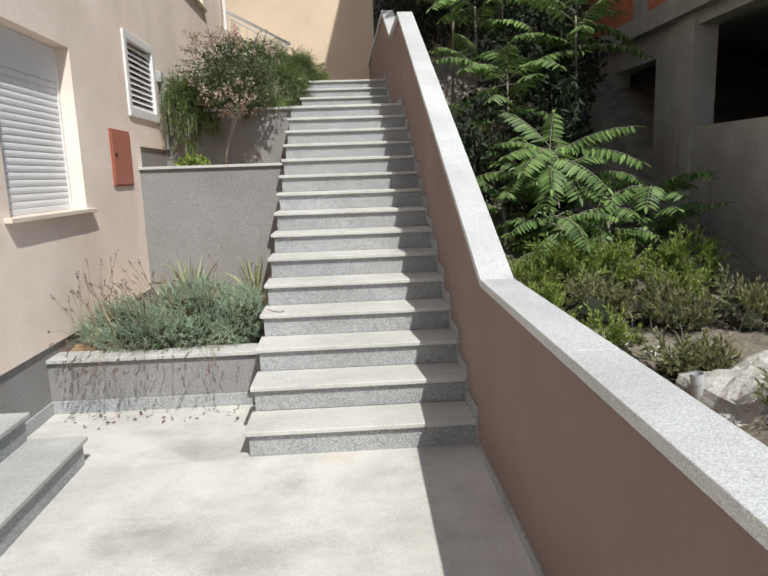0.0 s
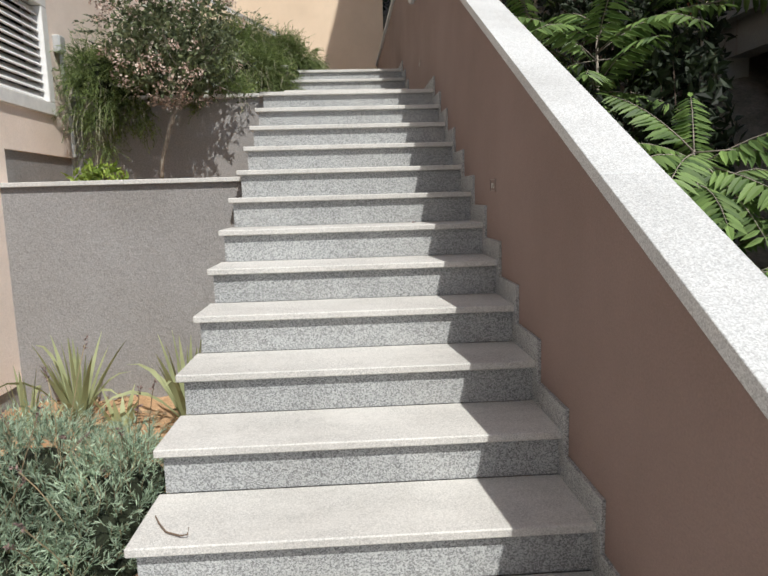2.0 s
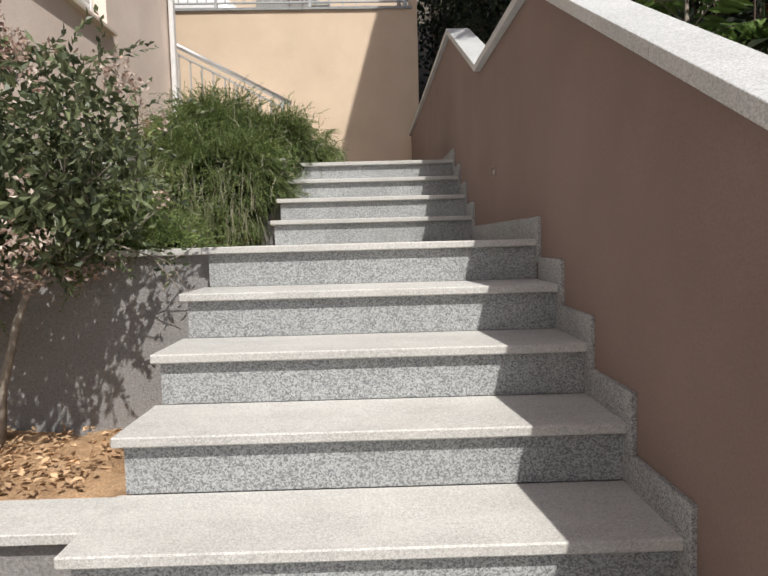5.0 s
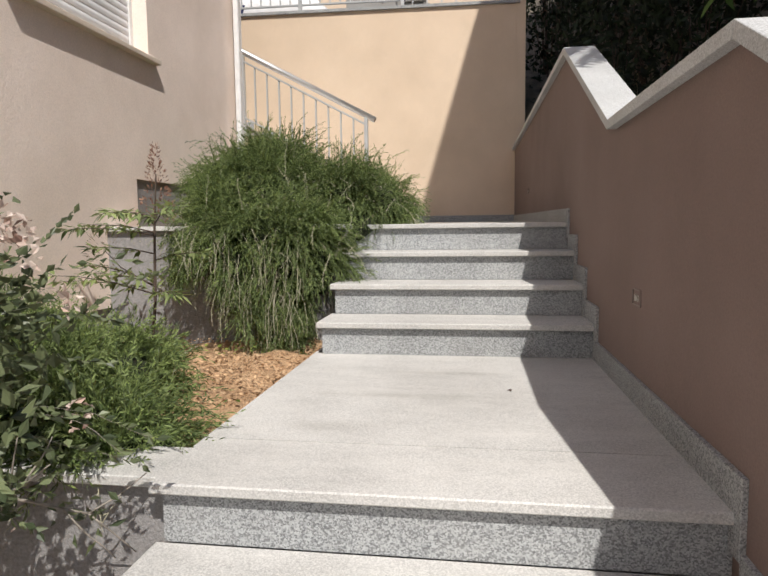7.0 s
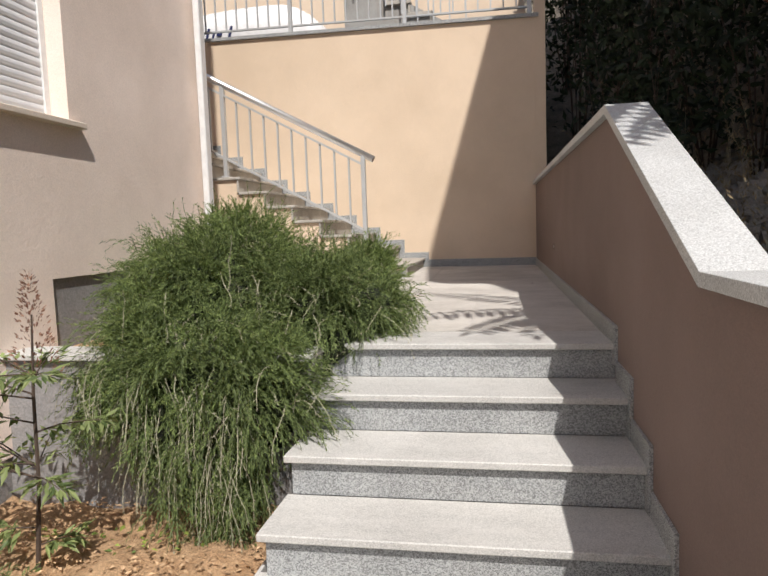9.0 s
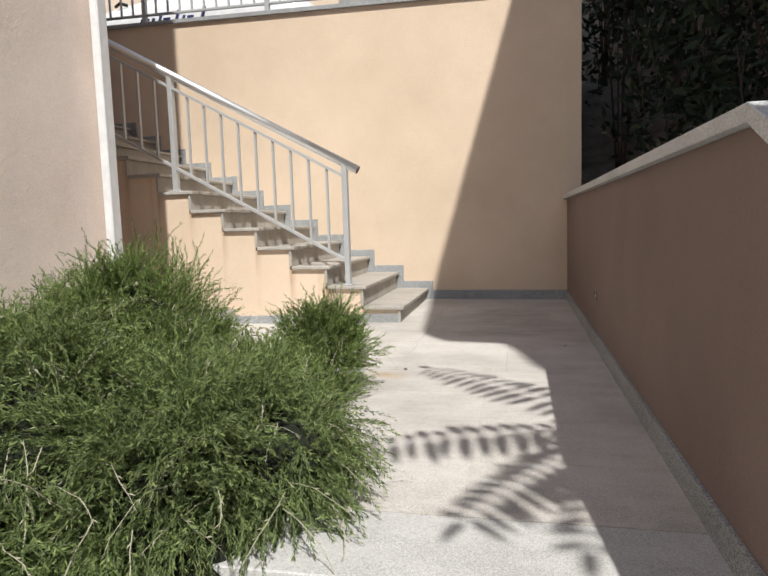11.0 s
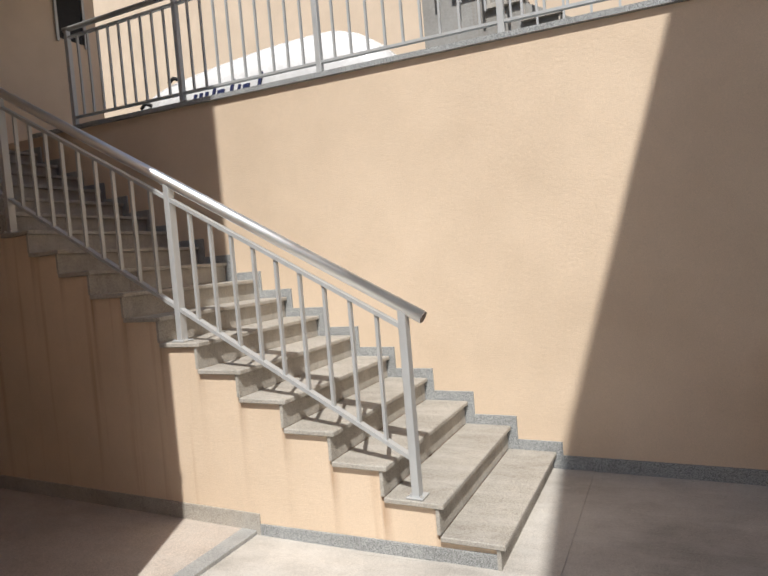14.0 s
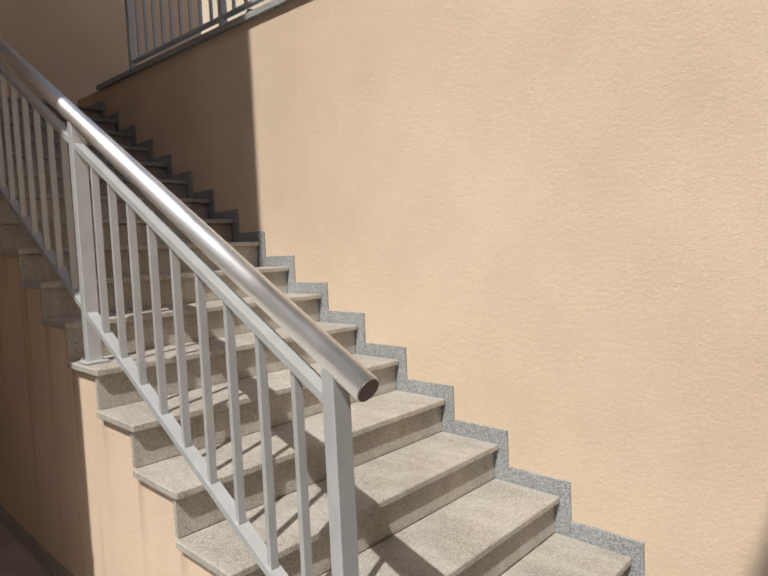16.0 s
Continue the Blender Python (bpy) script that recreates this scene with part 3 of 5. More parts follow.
def conduit():
    root = thing("cable_conduit", (XB, 4.5, 2.1), "grey cable conduit and junction box on the house wall", "conduit")
    part("junction_box", box(XB + 0.001, XB + 0.06, 4.42, 4.52, 2.86, 2.99, 0.008), ALU_PAINT, root)
    part("pipe", tube([(XB + 0.03, 4.5, 2.87), (XB + 0.03, 4.5, 2.6), (XB + 0.03, 4.56, 2.45), (XB + 0.03, 4.56, 2.07)], 0.016), ALU_PAINT, root)


conduit()


def downpipe():
    root = thing("downpipe", (XB + 0.095, 9.14, Z2), "white rectangular rainwater downpipe at the house corner", "downpipe")
    part("pipe", box(XB + 0.055, XB + 0.108, 9.06, 9.15, Z2 + 0.02, H_TOP - 0.2, 0.008), WHITE_METAL, root)
    for z in (Z2 + 2.9,):
        part("bracket", box(XB - 0.004, XB + 0.115, 9.05, 9.16, z, z + 0.03, 0.002), ALU_PAINT, root)


downpipe()


# ---- planters beside the stair ----
def planter(name, y0, y1, z_foot, z_top, z_soil, x1, label, cap_mat=GRANITE_TREAD, cap_x1=None):
    root = thing(name, ((XB + x1) / 2, y0, z_foot), label, "planter wall", kind="structure")
    part("wall", box(XB - 0.02, x1, y0 + 0.03, y0 + 0.20, z_foot - 0.2, z_top - 0.031), GREY_RENDER, root)
    xs = [XB - 0.015, (XB + x1) / 2, cap_x1 or x1]
    for a, b in zip(xs, xs[1:]):
        part("coping_stone", box(a + 0.001, b - 0.001, y0, y0 + 0.23, z_top - 0.03, z_top, 0.003), cap_mat, root)
    return root


def soil(name, y0, y1, z, x1, label, mat, bumpy=0.05, seed=1):
    bm = bmesh.new()
    nx, ny = 26, int((y1 - y0) / 0.07) + 2
    grid = [[bm.verts.new((XB - 0.02 + (x1 - XB + 0.02) * i / nx, y0 + (y1 - y0) * j / ny,
                           z + bumpy * noise.noise(Vector((i * 0.3, j * 0.3, seed))) + 0.35 * bumpy * noise.noise(Vector((i * 1.3, j * 1.3, seed)))))
             for j in range(ny + 1)] for i in range(nx + 1)]
    for i in range(nx):
        for j in range(ny):
            bm.faces.new((grid[i][j], grid[i + 1][j], grid[i + 1][j + 1], grid[i][j + 1]))
    return solo(name, bm, mat, label, "soil", kind="structure", smooth=True)


XS = XL + 0.034
planter("planter_wall_lower", 0.935, 3.4, 0.0, 0.42, 0.38, XS, "low grey rendered planter wall with thin granite coping")
solo("baseboard_planter", box(XB - 0.02, XL + 0.02, 0.948, 0.966, 0.0, 0.095, 0.002), GRANITE, "granite skirting at the planter foot", "skirting", kind="structure")
solo("baseboard_house", box(XB - 0.021, XB - 0.003, 0.088, 0.946, 0.0, 0.095, 0.002), GRANITE, "granite skirting at the foot of the house plinth", "skirting", kind="structure")
planter("planter_wall_middle", 3.43, 4.5, 0.3, 1.838, 1.75, XS, "tall grey rendered retaining wall with granite coping")
planter("planter_wall_upper", 4.58, 6.9, 1.6, 2.548, 2.46, XS, "grey rendered retaining wall with granite coping", GRANITE_TREAD, XL + 0.02)
planter("planter_wall_top", 6.86, 9.2, 2.3, 3.225, 3.15, 0.34, "pale rendered retaining wall under cascading rosemary")
solo("planter_edge_upper", box(XB - 0.02, 0.345, 9.16, 9.24, Z2 - 0.4, Z2 + 0.012, 0.003), GRANITE, "flush granite edging at the end of the bed", "edging", kind="structure")
solo("planter_edge_side", box(0.262, 0.316, Y4 + 0.362, 9.16, Z2 - 0.4, Z2 + 0.010, 0.003), GRANITE, "flush granite edging beside the upper landing", "edging", kind="structure")
solo("planter_edge_landing", box(0.288, 0.303, 4.82, 6.88, Z1 - 0.5, Z1 - 0.001, 0.003), GRANITE_TREAD, "granite edging of the landing beside the bed", "edging", kind="structure")
soil("soil_lower", 1.14, 3.46, 0.37, XS, "orange soil bed between planter walls", SOIL, 0.05, 2)
soil("soil_middle", 3.64, 4.62, 1.76, XS, "orange soil strewn with dry leaves", SOIL, 0.05, 3)
soil("soil_upper", 4.79, 6.90, 2.48, 0.295, "orange soil strewn with dry leaves", SOIL, 0.06, 4)
soil("soil_top", 7.07, 9.17, 3.16, 0.27, "soil bed under rosemary bushes", SOIL, 0.04, 5)


# ---- stoop by the house door ----
def stoop():
    root = thing("door_stoop", (-1.0, -1.4, 0), "two granite steps up to a house entrance", "steps", kind="structure")
    for k, x1 in enumerate((-0.655, -0.975)):
        z = 0.17 * (k + 1)
        part("core", box(XB - 0.02 - 0.001 * k, x1 - 0.045, -3.4, 0.08 - 0.05, z - 0.17 + 0.001, z - 0.031), GREY_RENDER, root)
        part("tread", box(-1.245, x1, -3.42, 0.085, z - 0.03, z, 0.004), STEP_STONE, root)
        part("riser", box(x1 - 0.044, x1 - 0.025, -3.4, 0.06, z - 0.169, z - 0.031), GRANITE, root)
        part("end_riser", box(XB + 0.005, x1 - 0.026, 0.031, 0.05, z - 0.169, z - 0.031), GRANITE, root)


stoop()


# ---- back wall with its side stair ----
def back_wall():
    root = thing("wall_back", (-2.0, YB, Z2), "tall peach rendered retaining wall with thin stone coping", "wall", kind="structure")
    prof = [(-9.0, Z2 - 0.4), (-9.0, 6.60), (1.655, 6.255), (1.655, Z2 - 0.4)]
    part("render", skew(prism(prof, "y", YB, YB + 0.25)), PEACH, root)
    part("coping", skew(prism([(-5.2, 6.475), (1.70, 6.256), (1.70, 6.296), (-5.2, 6.515)], "y", YB - 0.035, YB + 0.29)), GRANITE, root)
    part("corner_pier", skew(box(1.656, 1.78, YB - 0.004, YB + 0.25, Z2 - 0.4, 8.4)), PEACH, root)
    part("skirting", skew(box(X3 - 0.03, XR - 0.016, YB - 0.016, YB + 0.004, Z2 - 0.05, Z2 + 0.145, 0.002)), GRANITE, root)
    return root


back_wall()


def drip_stains(m):
    """Rusty runs where rain drips off the inner corner of each tread."""
    nt = m.node_tree
    bs = nt.nodes["Principled BSDF"]
    old = bs.inputs["Base Color"].links[0].from_socket
    sep = nt.nodes.new("ShaderNodeSeparateXYZ")
    nt.links.new(coords(nt), sep.inputs[0])

    def calc(op, a, b=0.0):
        n = nt.nodes.new("ShaderNodeMath")
        n.operation = op
        for k, v in enumerate((a, b)):
            if isinstance(v, (int, float)):
                n.inputs[k].default_value = v
            else:
                nt.links.new(v, n.inputs[k])
        return n.outputs[0]
    u = calc("DIVIDE", calc("SUBTRACT", sep.outputs[0], X3 - NOSE - 0.02), RUN3)
    across = ramp(nt, calc("FRACT", calc("ADD", u, 20.06)), [(0.0, grey(0.0)), (0.07, grey(1.0)), (0.11, grey(0.7)), (0.24, grey(0.0))])
    below = calc("SUBTRACT", calc("MULTIPLY", u, -RISE3), calc("SUBTRACT", sep.outputs[2], Z2))
    down = ramp(nt, calc("DIVIDE", below, 0.8), [(0.0, grey(1.0)), (0.12, grey(1.0)), (0.35, grey(0.35)), (1.0, grey(0.0))])
    patchy = ramp(nt, noise_tex(nt, coords(nt, (6, 6, 1.2)), 1.0, 4.0), [(0.35, grey(0.25)), (0.65, grey(1.0))])
    fac = calc("MULTIPLY", calc("MULTIPLY", across, down), calc("MULTIPLY", patchy, 0.75))
    nt.links.new(mix(nt, old, (0.50, 0.36, 0.26), fac), bs.inputs["Base Color"])


drip_stains(PEACH_RUN)


def side_stair():
    n = 18
    root = thing("side_staircase", (0.0, Y3, Z2), "stone stair climbing along the peach wall", "staircase", kind="structure")
    prof = [(X3 - NOSE - 0.02, Z2 - 0.2)]
    for k in range(n):
        prof += [(X3 - NOSE - 0.02 - k * RUN3, Z2 + (k + 1) * RISE3 - THICK - 0.002), (X3 - NOSE - 0.02 - (k + 1) * RUN3, Z2 + (k + 1) * RISE3 - THICK - 0.002)]
    prof += [(-9.0, Z2 + n * RISE3 - THICK), (-9.0, Z2 - 0.2)]
    part("render", skew(prism(prof, "y", Y3 + 0.03, YB - 0.001)), PEACH_RUN, root)
    for k in range(n):
        x, z = X3 - k * RUN3, Z2 + (k + 1) * RISE3
        part("tread", skew(box(x - RUN3 - NOSE, x, Y3, YB - 0.016, z - THICK, z, 0.005)), STAIR_STONE, root)
        part("riser", skew(box(x - NOSE - 0.02, x - NOSE, Y3 + 0.012, YB - 0.018, z - RISE3 + 0.001, z - THICK - 0.001)), STAIR_STONE, root)
        part("skirting", skew(box(x - RUN3 + 0.046, x + 0.045, YB - 0.014, YB + 0.004, z - RISE3 - 0.03, z + 0.07, 0.002)), GRANITE, root)
    part("foot_skirting", raised(skew(box(-1.30, X3 - NOSE - 0.005, Y3 + 0.016, Y3 + 0.034, Z2 - 0.07, Z2 + 0.074, 0.002))), GRANITE, root)
    part("foot_skirting", skew(box(-8.9, -1.302, Y3 + 0.018, Y3 + 0.034, Z2 + 0.0, Z2 + 0.135, 0.002)), STAIR_STONE, root)
    return root


side_stair()
solo("floor_platform", skew(box(-9.0, -1.45, 9.2, Y3 + 0.04, Z2 - 0.1, Z2 + 0.030, 0.004)), PLATFORM, "slightly raised stone platform behind the house corner", "floor", kind="structure")
solo("floor_platform_edge", skew(box(-1.448, -1.33, 9.2, Y3 + 0.04, Z2 - 0.1, Z2 + 0.033, 0.005)), STEP_STONE, "grey stone edging of the raised platform", "floor", kind="structure")


def stair_railing():
    """Balustrade on the open side of the side stair."""
    root = thing("stair_railing", (X3 - 0.5, Y3 + 0.075, Z2 + 2 * RISE3), "grey aluminium stair balustrade with round handrail", "railing")
    yr = Y3 + 0.062
    s = RISE3 / RUN3
    posts = (-0.234, -1.84, -3.52, -5.20)
    x1 = posts[0]

    def zt(x):
        return 4.522 + (-0.126 - x) * s        # middle of the handrail
    xe = posts[-1]
    part("handrail", skew(tube([(-0.122, yr, zt(-0.122) + 0.008), (xe, yr, zt(xe) + 0.008)], 0.036, 18)), ALU, root, "round brushed handrail", True)
    part("end_cap", skew(tube([(-0.120, yr, zt(-0.120) + 0.008), (-0.117, yr, zt(-0.117) + 0.008)], 0.032, 16)), FRAME_DARK, root)
    part("upper_rail", skew(bar((x1, yr, zt(x1) - 0.105), (xe, yr, zt(xe) - 0.105), 0.045, 0.022)), ALU_PAINT, root)
    part("lower_rail", skew(bar((x1, yr, zt(x1) - 0.81), (xe, yr, zt(xe) - 0.81), 0.045, 0.022)), ALU_PAINT, root)
    for j, x in enumerate(posts):
        k = 2 + 5 * j
        zb = Z2 + k * RISE3
        post = part("post", skew(box(x - 0.022, x + 0.022, yr - 0.03, yr + 0.03, zb, zt(x) - 0.01, 0.003)), ALU_PAINT, root)
        part("base_plate", skew(box(x - 0.05, x + 0.05, yr - 0.05, yr + 0.05, zb + 0.001, zb + 0.012, 0.003)), ALU_PAINT, post)
        for dx in (-0.036, 0.036):
            part("bolt", skew(tube([(x + dx, yr - 0.035, zb + 0.012), (x + dx, yr - 0.035, zb + 0.022)], 0.008, 6)), ALU, post)
        if j < 3:
            for i in range(1, 10):
                xb = x + (posts[j + 1] - x) * i / 10
                part("baluster", skew(box(xb - 0.009, xb + 0.009, yr - 0.013, yr + 0.013, zt(xb) - 0.81, zt(xb) - 0.105)), ALU_PAINT, root)


stair_railing()


def wall_railing():
    """Balustrade on top of the back wall, along the upper road."""
    root = thing("wall_railing", (-1.5, YB + 0.1, 6.4), "grey metal balustrade along the top of the retaining wall", "railing")
    yr = YB + 0.06

    def zw(x):
        return 6.30 - 0.0317 * (x - 1.655)
    xa, xb = -4.56, 1.60
    part("handrail", skew(tube([(xa - 0.05, yr, zw(xa) + 1.02), (xb, yr, zw(xb) + 1.02)], 0.026, 12)), ALU_PAINT, root, "", True)
    part("upper_rail", skew(bar((xa, yr, zw(xa) + 0.93), (xb, yr, zw(xb) + 0.93), 0.04, 0.02)), ALU_PAINT, root)
    part("lower_rail", skew(bar((xa, yr, zw(xa) + 0.10), (xb, yr, zw(xb) + 0.10), 0.04, 0.02)), ALU_PAINT, root)
    n, m = 4, 10
    for j in range(n + 1):
        x = xa + (xb - xa) * j / n
        part("post", skew(box(x - 0.025, x + 0.025, yr - 0.025, yr + 0.025, zw(x), zw(x) + 1.0, 0.003)), ALU_PAINT, root)
        if j < n:
            for i in range(1, m):
                u = x + (xb - xa) / n * i / m
                part("baluster", skew(box(u - 0.009, u + 0.009, yr - 0.011, yr + 0.011, zw(u) + 0.10, zw(u) + 0.93)), ALU_PAINT, root)


wall_railing()

# ---- upper road and what stands on it ----
solo("road_upper", skew(box(-30.0, 1.79, YB + 0.251, 60.0, 5.9, 6.20)), ASPHALT, "upper road level behind the retaining wall", "road", kind="structure")


def upper_house():
    root = thing("upper_house", (-6.5, 15.0, 6.2), "peach rendered house wall on the upper level", "house")
    # Wall stops at y 14.2 in place of a shadow's edge across it.
    part("wall", box(-6.3, -5.8, 9.30, 14.2, 4.0, 13.0), PEACH, root)
    part("rear_wall", box(-14.0, 2.2, 19.0, 19.3, 6.2, 13.0), PEACH, root)
    # Unseen slab, added to keep this wall in shade.
    part("roof_overhang", box(-9.0, -4.1, 9.43, 14.2, 8.9, 9.1), CONCRETE, root)
    w = part("window", box(-5.83, -5.79, 13.60, 13.98, 7.97, 8.75, 0.004), DARK, root, "small dark window")
    part("frame", box(-5.795, -5.775, 13.56, 13.60, 7.92, 8.8, 0.003), ALU_PAINT, w)
    part("frame", box(-5.795, -5.775, 13.98, 14.02, 7.92, 8.8, 0.003), ALU_PAINT, w)


upper_house()


def boat():
    """White fibreglass boat parked ashore, seen over the wall."""
    root = thing("boat", (-2.6, 14.2, 6.2), "white fibreglass boat parked behind the balustrade", "boat")
    bm = bmesh.new()
    n, m = 18, 12
    x0, x1, yc = -5.08, -1.40, 14.1
    rows = []
    for i in range(n + 1):
        u = i / n
        x = x0 + (x1 - x0) * u
        half = 0.62 * min(1.0, (u * 4.0) ** 0.6) * (1 - 0.15 * max(0, u - 0.6) / 0.4) + 0.02
        keel = 6.52 + 0.35 * (1 - min(1, u * 3)) ** 2
        top = 6.93 + 0.40 * math.sin(0.5 * math.pi * u / 0.8) ** 0.9 if u < 0.8 else 7.33 - 0.40 * ((u - 0.8) / 0.2) ** 2
        ring = []
        for j in range(m + 1):
            a = math.pi * j / m
            ring.append(bm.verts.new((x, yc - half * math.cos(a), 6.75 + (top - 6.75) * math.sin(a) ** 0.7)))
        low = []
        for j in range(1, m):
            a = math.pi * j / m
            low.append(bm.verts.new((x, yc + half * math.cos(a), 6.75 - (6.75 - keel) * math.sin(a))))
        rows.append(ring + low)
    for r0, r1 in zip(rows, rows[1:]):
        k = len(r0)
        for j in range(k):
            bm.faces.new((r0[j], r0[(j + 1) % k], r1[(j + 1) % k], r1[j]))
    bm.faces.new(rows[0][::-1])
    bm.faces.new(rows[-1])
    bmesh.ops.recalc_face_normals(bm, faces=bm.faces)
    part("hull", bm, HULL, root, "", True)
    for x, w, lo, hi in ((-3.98, 0.03, 6.68, 6.76), (-3.66, 0.035, 6.66, 6.82), (-3.58, 0.035, 6.66, 6.82), (-3.50, 0.035, 6.66, 6.82), (-3.40, 0.03, 6.66, 6.86), (-3.30, 0.09, 6.77, 6.81),
                         (-3.32, 0.09, 6.67, 6.71), (-3.16, 0.035, 6.66, 6.89), (-3.06, 0.03, 6.66, 6.82), (-2.96, 0.08, 6.77, 6.81), (-2.97, 0.08, 6.67, 6.71), (-2.80, 0.035, 6.66, 6.90)):
        lean = 0.3 * (hi - lo)
        part("lettering_bar", prism([(x, lo), (x + w, lo), (x + w + lean, hi), (x + lean, hi)], "y", 13.445, 13.465), BLUE, root, "dark blue lettering stroke")
    for x, z in ((-3.95, 7.05), (-4.4, 6.84)):
        part("cleat", tube([(x - 0.09, 13.55, z), (x, 13.52, z + 0.03), (x + 0.09, 13.55, z)], 0.022, 6), DARK, root)
    for x in (-4.0, -1.9):
        part("trestle", box(x - 0.05, x + 0.05, 13.6, 14.4, 6.2, 6.60), CONCRETE, root)


boat()


def upper_steps():
    root = thing("upper_steps", (0.2, 14.5, 6.2), "short metal steps with railing on the upper level", "steps")
    for k in range(5):
        part("tread", box(-1.1 + 0.33 * k, -0.72 + 0.33 * k, 14.0, 14.9, 7.55 - 0.19 * k, 7.60 - 0.19 * k, 0.004), STAIR_STONE, root)
        part("riser", box(-0.76 + 0.33 * k, -0.73 + 0.33 * k, 14.02, 14.88, 7.42 - 0.19 * k, 7.55 - 0.19 * k), STAIR_STONE, root)
    part("stringer", prism([(-1.1, 6.2), (-1.1, 7.55), (-0.72, 7.54), (0.9, 6.61), (0.9, 6.2)], "y", 14.05, 14.85), CONCRETE, root)
    part("handrail", tube([(-1.2, 13.95, 8.55), (0.9, 13.95, 7.5)], 0.025), ALU_PAINT, root)
    for k in range(9):
        x = -1.15 + 0.24 * k
        part("baluster", box(x - 0.01, x + 0.01, 13.94, 13.96, 7.52 - (x + 1.1) * 0.57, 8.53 - (x + 1.2) * 0.5), ALU_PAINT, root)


upper_steps()


# ---- unfinished neighbouring house ----
def neighbour():
    root = thing("neighbour_house", (6.5, 4.0, 0.0), "unfinished concrete and hollow brick house in shade", "house")
    X = 5.0
    holes = [(1.2, 3.66, 2.10, 3.22), (4.6, 5.9, 0.0, 3.02)]
    ys = [0.3, 1.2, 3.66, 4.6, 5.9, 9.5]
    for a, b in zip(ys, ys[1:]):
        spans = [(-0.3, 3.36)]
        for h in holes:
            if h[0] <= a + 1e-6 and h[1] >= b - 1e-6:
                spans = [s for lo, hi in spans for s in ((lo, min(hi, h[2])), (max(lo, h[3]), hi)) if s[1] - s[0] > 1e-3]
        for lo, hi in spans:
            part("wall", box(X, X + 0.25, a, b, lo, hi), CONCRETE, root)
    part("pillar", box(X - 0.03, X + 0.25, 3.661, 4.0, 0, 3.359), CONCRETE, root)
    part("floor_slab", box(X - 0.12, X + 6, 0.25, 9.5, 3.361, 3.60), CONCRETE, root)
    # Black wall in place of the unlit room behind the openings.
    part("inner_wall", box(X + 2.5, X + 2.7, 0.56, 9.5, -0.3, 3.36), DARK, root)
    # Brick and slabs run on unseen to y 0.3 to shade the saplings.
    part("brick_wall", box(X + 0.15, X + 0.40, 0.3, 9.5, 3.601, 6.4), BRICK, root, "orange hollow brick wall")
    for y in (1.6, 5.2, 8.8):
        part("column", box(X + 0.08, X + 0.42, y, y + 0.3, 3.601, 6.4), CONCRETE, root)
    # Black sheets on the brick hold the shade of open windows.
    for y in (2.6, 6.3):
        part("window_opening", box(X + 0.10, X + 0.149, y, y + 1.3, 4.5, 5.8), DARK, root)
    part("upper_slab", box(X + 0.05, X + 6, 0.25, 12.0, 6.401, 6.62), CONCRETE, root)
    # Unseen storey, added to carry the shadow-casting slab.
    part("upper_wall", box(X - 0.2, X + 0.2, 4.0, 14.0, 6.621, 10.5), BRICK, root)
    # Unseen slab, outline cut to cast the shadow on landing and back wall.
    part("roof", prism([(2.51, 9.4), (2.53, 7.3), (2.75, 5.18), (2.89, 4.99), (3.30, 4.94), (3.46, 4.5), (3.54, 4.18), (8.0, 4.18), (8.0, 15.0), (2.50, 15.0)], "z", 10.5, 10.75), CONCRETE, root)
    part("side_wall", box(X + 0.26, X + 6, 0.3, 0.55, -0.3, 3.36), CONCRETE, root)
    part("side_wall", box(X + 0.26, X + 6, 9.2, 9.5, -0.3, 3.36), CONCRETE, root)


neighbour()


# ---- plants ----
rnd = random.Random(7)


class Leaves:
    """Gathers many small leaves, each a folded blade of its own, into one mesh."""

    def __init__(self):
        self.v, self.f = [], []

    def add(self, p, d, length, width, n=None, fold=0.25, belly=0.45):
        d = d.normalized()
        n = n or Vector((rnd.uniform(-1, 1), rnd.uniform(-1, 1), rnd.uniform(-1, 1)))
        s = d.cross(n)
        if s.length < 1e-4:
            s = d.orthogonal()
        s.normalize()
        u = s.cross(d)
        k = len(self.v)
        m = p + d * (length * belly)
        self.v += [p, m + s * (width / 2) + u * (width * fold), p + d * length, m - s * (width / 2) + u * (width * fold)]
        self.f += [(k, k + 1, k + 2), (k, k + 2, k + 3)]

    def strip(self, points, widths, side):
        k = len(self.v)
        for p, w in zip(points, widths):
            self.v += [p - side * w / 2, p + side * w / 2]
        for i in range(len(points) - 1):
            a = k + 2 * i
            self.f.append((a, a + 1, a + 3, a + 2))

    def link(self, name, mat, parent, label=""):
        root = ROOT[parent]
        me = bpy.data.meshes.new(name)
        me.from_pydata([tuple(p - root) for p in self.v], [], self.f)
        me.materials.append(mat)
        ob = new(name, me)
        ob.parent = parent
        ROOT[ob] = root
        return tagged(ob, label, kind="stuff")


def rand_dir():
    while True:
        d = Vector((rnd.uniform(-1, 1), rnd.uniform(-1, 1), rnd.uniform(-1, 1)))
        if 0.05 < d.length < 1:
            return d.normalized()


